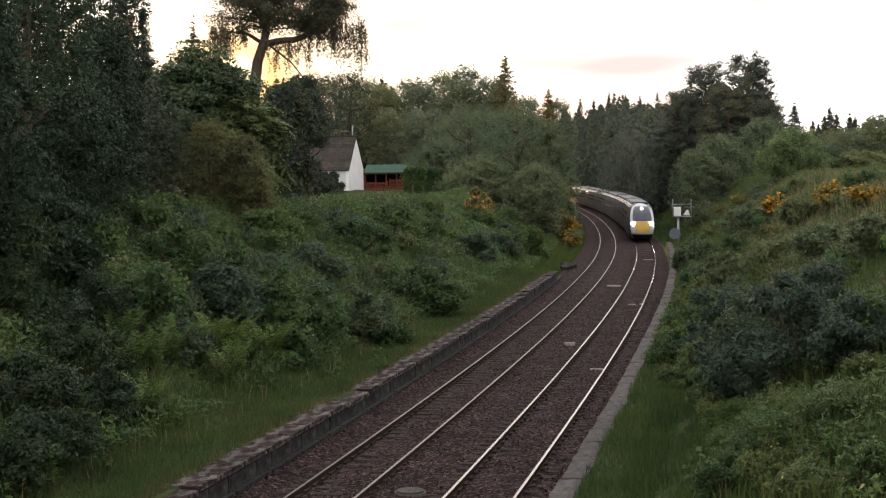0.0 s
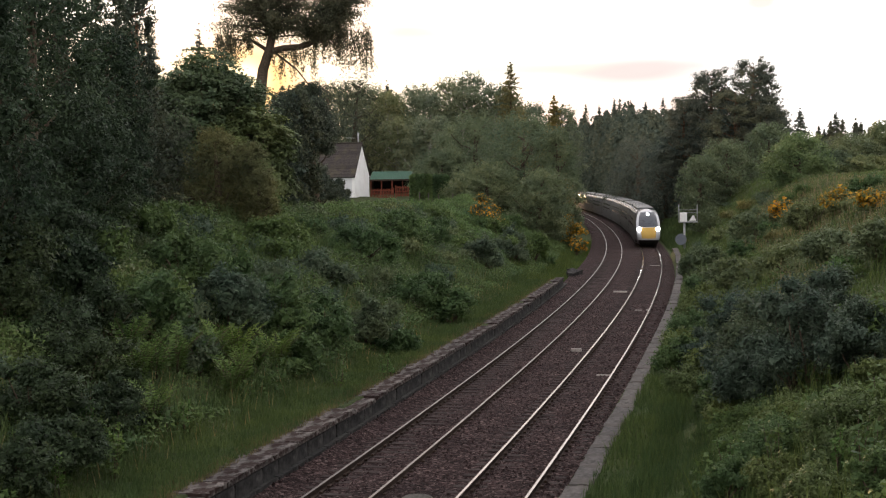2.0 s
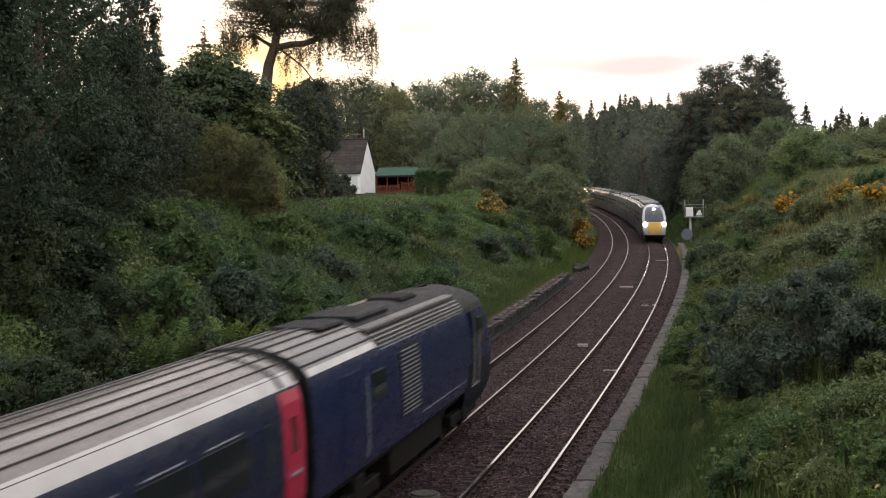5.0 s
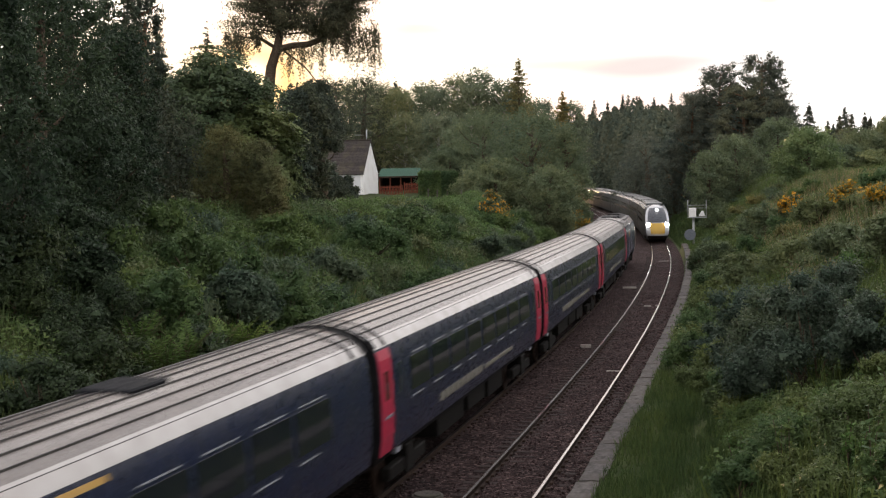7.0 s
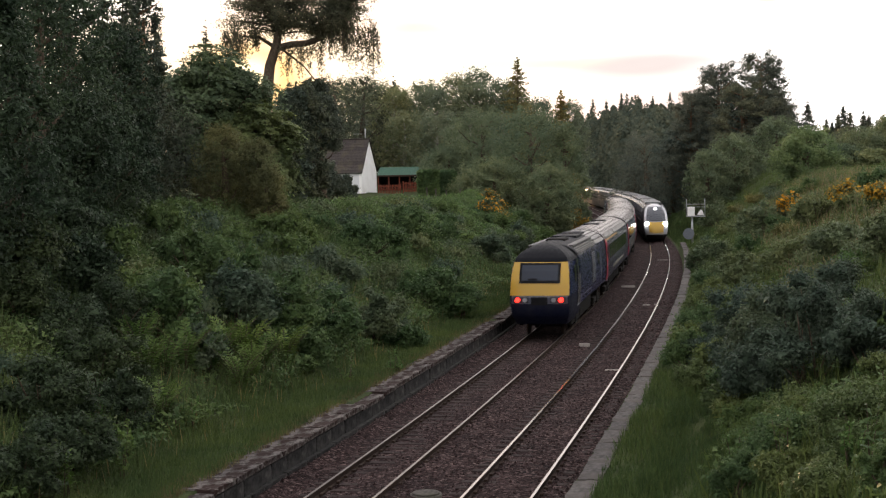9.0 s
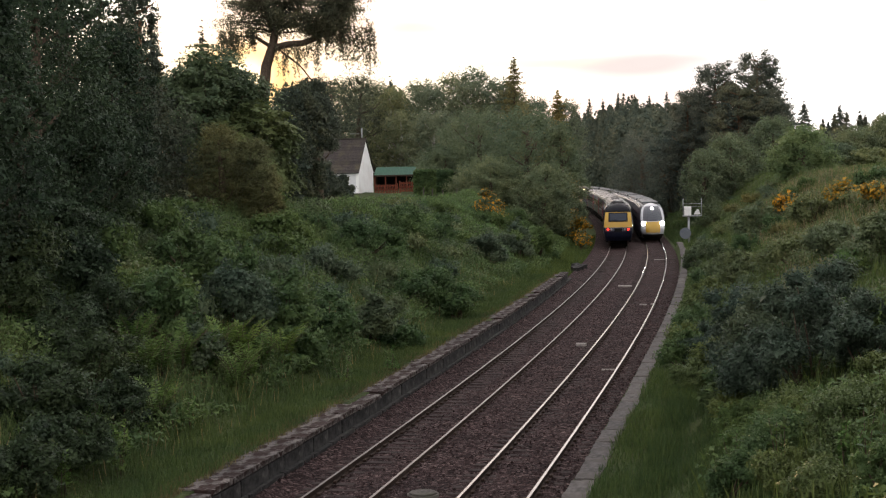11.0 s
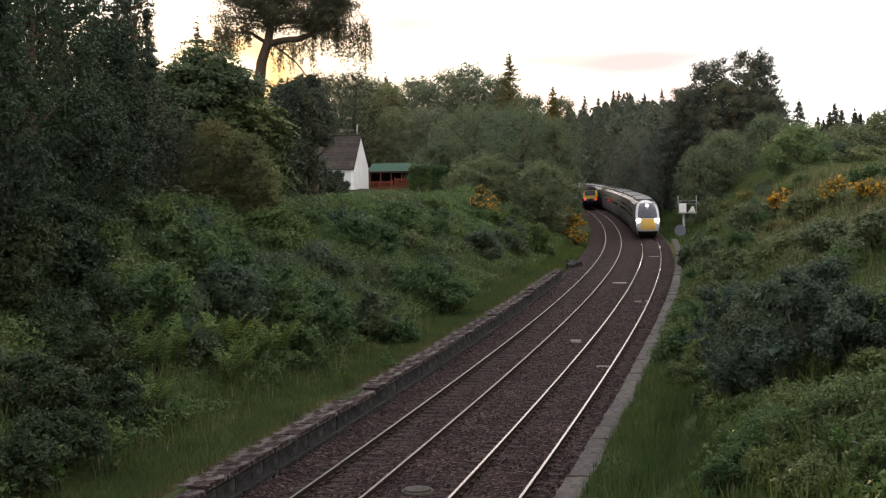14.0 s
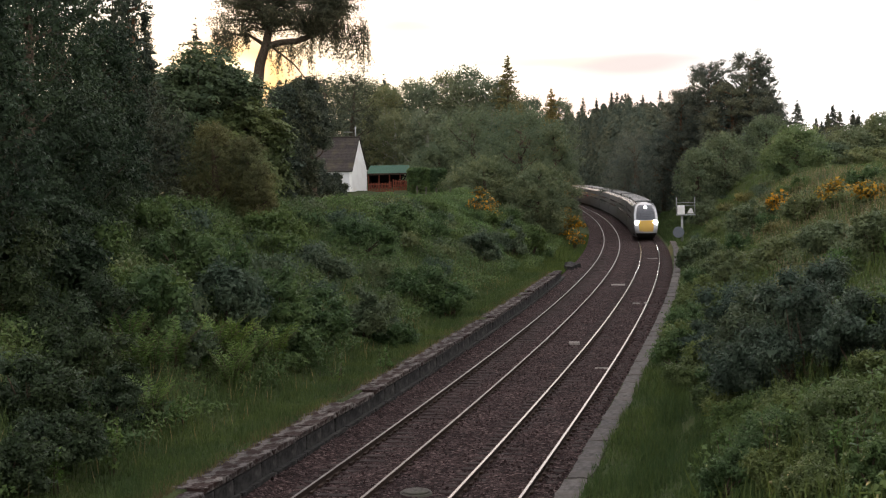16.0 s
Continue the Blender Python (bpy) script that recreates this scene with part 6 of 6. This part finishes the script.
grass(100000, -6, 90, -5.6, -2.62, 0.08, 0.3, 0.028, GRASS, 31, "long green grass along the old platform", 1.4)
grass(16000, -6, 70, -3.1, -2.5, 0.06, 0.2, 0.026, STRAW_GREEN, 39, "short brownish grass at the coping stones", 1.3)
grass(85000, -12, 106, 5.72, 9.2, 0.1, 0.36, 0.028, GRASS, 32, "long green grass behind the platform edge", 1.5)
grass(40000, -12, 34, 6.6, 10.5, 0.15, 0.45, 0.028, GRASS, 40, "long green grass on the foot of the bank", 1.2)
grass(60000, -6, 130, -17, -5, 0.3, 0.95, 0.035, GRASS, 33, "tall grass on the cutting slope", 1.2)
grass(80000, -14, 160, 8, 28, 0.3, 0.9, 0.035, GRASS, 34, "tall grass on the cutting slope", 1.3)
grass(14000, 104, 180, 5.3, 9.5, 0.25, 0.7, 0.05, GRASS, 38, "long grass beside the line")
grass(26000, 66, 135, -7, -2.4, 0.2, 0.6, 0.04, GRASS, 37, "long grass beside the line")
grass(9000, 25, 110, 10, 20, 0.5, 1.1, 0.03, STRAW, 35, "dry straw-coloured grass stalks")
grass(900, -6, 60, -8, -4.0, 0.4, 0.8, 0.02, STRAW, 36, "dry straw-coloured grass stalks")

# ---------------- track details ----------------
r2 = random.Random(9)
sleeper_me = mesh_of("sleeper", boxes((-1.25, -0.13, -0.22, 1.25, 0.13, -0.155), bevel=0.015), SLEEPER)
clip_me = mesh_of("rail_clip", boxes((-0.14, -0.08, -0.14, -0.06, 0.08, -0.09), (0.06, -0.08, -0.14, 0.14, 0.08, -0.09)), RAIL_SIDE)
for k, tr in enumerate(TRACKS):
    for i in range(165):
        s = -8 + 0.65 * i
        p = on_line(s, GAP_D * k)
        ob = new("sleeper", sleeper_me)
        ob.parent = tr
        ob.matrix_basis = pose(*p, 0, 0, -math.degrees(heading(s)))
        if i < 75:
            for side in (-0.7525, 0.7525):
                q = on_line(s, GAP_D * k + side)
                oc = new("rail_clip", clip_me)
                oc.parent = tr
                oc.matrix_basis = pose(*q, 0, 0, -math.degrees(heading(s)))


def stones(n, seed):
    rng = np.random.default_rng(seed)
    s = -6 + 66 * rng.random(n) ** 1.6
    o = rng.uniform(-1.95, 5.15, n)
    for m in (0.0, GAP_D):
        for side in (-0.7525, 0.7525):
            near = abs(o - m - side) < 0.07
            o[near] += 0.16
    p = on_line(s, o, bed_z(s, o) + 0.005)
    r = rng.uniform(0.02, 0.045, n)[:, None, None]
    base = np.array([(1, 0, 0), (0, 1, 0), (-1, 0, 0), (0, -1, 0), (0, 0, 1), (0, 0, -1)], float)
    v = p[:, None, :] + base[None] * r * rng.uniform(0.6, 1.3, (n, 6, 1)) + rng.normal(size=(n, 6, 3)) * 0.007
    tri = np.array([(0, 1, 4), (1, 2, 4), (2, 3, 4), (3, 0, 4), (1, 0, 5), (2, 1, 5), (3, 2, 5), (0, 3, 5)])
    f = (np.arange(n)[:, None, None] * 6 + tri[None]).reshape(-1, 3)
    me = bpy.data.meshes.new("ballast_stone")
    me.from_pydata(v.reshape(-1, 3).tolist(), [], f.tolist())
    m, nt, lk, pb = nodes_of("loose_ballast")
    g = nt.new("ShaderNodeNewGeometry")
    lk.new(ramp(nt, lk, g.outputs["Random Per Island"], [(0.0, (0.017, 0.0108, 0.0104)), (0.6, (0.045, 0.03, 0.029)), (1.0, (0.12, 0.09, 0.086))]), pb.inputs["Base Color"])
    pb.inputs["Roughness"].default_value = 0.95
    pb.inputs["Specular IOR Level"].default_value = 0.08
    me.materials.append(m)
    tagged(part("ballast_stone", me, None), "loose reddish-brown crushed stone between the rails", "ballast", kind="stuff")


stones(10000, 41)


def slab_mesh(L, w, h, seed, rough=0.02, nx=3, ny=5):
    """A stone slab with an uneven worn top and ragged rim."""
    rng = np.random.default_rng(seed)
    bm = bmesh.new()
    top, low = [], []
    for i in range(nx + 1):
        rt, rl = [], []
        for j in range(ny + 1):
            edge_pt = i in (0, nx) or j in (0, ny)
            x, y = -w / 2 + w * i / nx, -L / 2 + L * j / ny
            jit = rng.normal(size=2) * rough * (1.0 if edge_pt else 0.3)
            rt.append(bm.verts.new((x + jit[0], y + jit[1], h + rng.normal() * rough * 0.6 - (rough * 0.25 if edge_pt else 0))))
            rl.append(bm.verts.new((x, y, 0)) if edge_pt else None)
        top.append(rt)
        low.append(rl)
    for i in range(nx):
        for j in range(ny):
            bm.faces.new((top[i][j], top[i + 1][j], top[i + 1][j + 1], top[i][j + 1]))
    rim = [(i, 0) for i in range(nx)] + [(nx, j) for j in range(ny)] + [(i, ny) for i in range(nx, 0, -1)] + [(0, j) for j in range(ny, 0, -1)]
    for (i, j), (k, l) in zip(rim, rim[1:] + rim[:1]):
        bm.faces.new((low[i][j], low[k][l], top[k][l], top[i][j]))
    return bm


wall = thing("platform_wall", "low old stone platform wall with broken coping", "platform wall", kind="structure")
cop = [mesh_of("coping_slab", slab_mesh(1.0, 0.8, 0.13, 50 + i, 0.022, 4, 9), COPING) for i in range(8)]
blk = [mesh_of("stone_block", slab_mesh(1.0, 0.34, 0.3, 60 + i, 0.012), WALLSTONE) for i in range(5)]
s = -9.0
i = 0
while s < PLAT_END:
    L = r2.uniform(1.1, 2.5)
    p = on_line(s + L / 2, -2.36 + r2.uniform(-0.02, 0.02), PLAT_Z - 0.105 - (0.05 if r2.random() < 0.06 else 0.0) + r2.uniform(-0.006, 0.006))
    if r2.random() < 0.05:
        s += L * 0.6
        continue
    ob = new("coping_slab", cop[i % 8])
    ob.parent = wall
    ob.matrix_basis = pose(*p, r2.uniform(-0.15, 0.15), r2.uniform(-0.4, 0.4), -math.degrees(heading(s + L / 2)) + r2.uniform(-0.3, 0.3)) @ Matrix.Diagonal((r2.uniform(0.96, 1.06), L - 0.012, 1, 1))
    s += L
    i += 1
for course, (z0, o0) in enumerate(((-0.24, -2.04), (0.07, -2.16))):
    s = -9.0
    while s < PLAT_END + (2 if course == 0 else 0):
        L = r2.uniform(0.8, 1.9)
        p = on_line(s + L / 2, o0 + r2.uniform(-0.015, 0.015), z0)
        ob = new("stone_block", blk[i % 5])
        ob.parent = wall
        ob.matrix_basis = pose(*p, 0, 0, -math.degrees(heading(s))) @ Matrix.Diagonal((1, L - 0.015, 1.06 if course == 0 else 1.2, 1))
        s += L
        i += 1

edge = thing("platform_edge", "worn grey stone platform edging beside the track", "platform edge", kind="structure")
ked = [mesh_of("edging_slab", slab_mesh(1.0, 0.5, 0.16, 80 + i, 0.014), KERB) for i in range(6)]
s = -14.0
while s < KERB_END:
    L = r2.uniform(1.1, 2.1)
    p = on_line(s + L / 2, 5.51 + r2.uniform(-0.03, 0.03), PLAT_Z - 0.12 + r2.uniform(-0.015, 0.015))
    ob = new("edging_slab", ked[i % 6])
    ob.parent = edge
    ob.matrix_basis = pose(*p, 0, r2.uniform(-1, 1), -math.degrees(heading(s)) + r2.uniform(-0.6, 0.6)) @ Matrix.Diagonal((1, L - 0.02, 1, 1))
    s += L
    i += 1
bm = bmesh.new()
ss = np.arange(-14, KERB_END, 2.0)
ra = [[bm.verts.new(on_line(q, o, z)) for o, z in ((5.26, -0.3), (5.26, 0.47), (5.6, 0.47), (5.6, -0.3))] for q in ss]
for a, b in zip(ra, ra[1:]):
    for j in range(4):
        bm.faces.new((a[j], a[(j + 1) % 4], b[(j + 1) % 4], b[j]))
bmesh.ops.recalc_face_normals(bm, faces=bm.faces)
part("retaining_wall", bm, WALLSTONE, edge)

# broken end of the old platform, farther along
for k in range(3):
    p = on_line(78 + k * 1.6, -2.2, -0.15)
    t = thing("stone_block", "loose old stone block beside the track", "stone", pose(*p, 4, -3, 20 * k), "loose stones")
    part("block", slab_mesh(1.2, 0.5, 0.45, 95 + k, 0.04), WALLSTONE, t)

# concrete drain cover, white marker blocks, boards
for x, y, z, w in [
    (-0.66, 31.89, -0.05, 0.61),
]:
    sx, ox = station(x, y)
    p = on_line(sx[0], ox[0], -0.2)
    t = thing("catch_pit", "round concrete drain pit between the tracks", "drain pit", pose(*p))
    bm = tube(bmesh.new(), [(0, 0, -0.1), (0, 0, 0.08)], [0.36, 0.36], 28)
    part("ring", bm, CONCRETE, t)
    bm = tube(bmesh.new(), [(0, 0, 0.08), (0, 0, 0.12)], [0.31, 0.3], 28)
    part("cover", bm, CONCRETE, t)
for s, o, L, w, h in ((34.3, 2.0, 0.25, 0.44, 0.08), (65.3, 1.85, 0.4, 0.85, 0.05), (52.6, 3.53, 0.2, 0.4, 0.04), (52.9, 4.03, 0.2, 0.2, 0.04), (26.8, 3.8, 0.1, 0.5, 0.03), (92.0, 3.6, 0.3, 0.8, 0.02)):
    p = on_line(s, o, -0.17)
    t = thing("marker_block", "pale concrete marker block lying in the ballast", "marker", pose(*p, 0, 0, -math.degrees(heading(s)) + 3), "markers in the ballast")
    part("block", boxes((-w / 2, -L / 2, 0, w / 2, L / 2, h + 0.05), bevel=0.015), PALE_BLOCK, t)


def motions():
    times = [0.0, 2.0, 4.0, 5.0] + [5.5 + 0.5 * k for k in range(22)]
    for car, lead, span, way in HST:
        walk(car, [(t, vehicle_pose(tail_at(t) + lead, span, way)) for t in times])


motions()
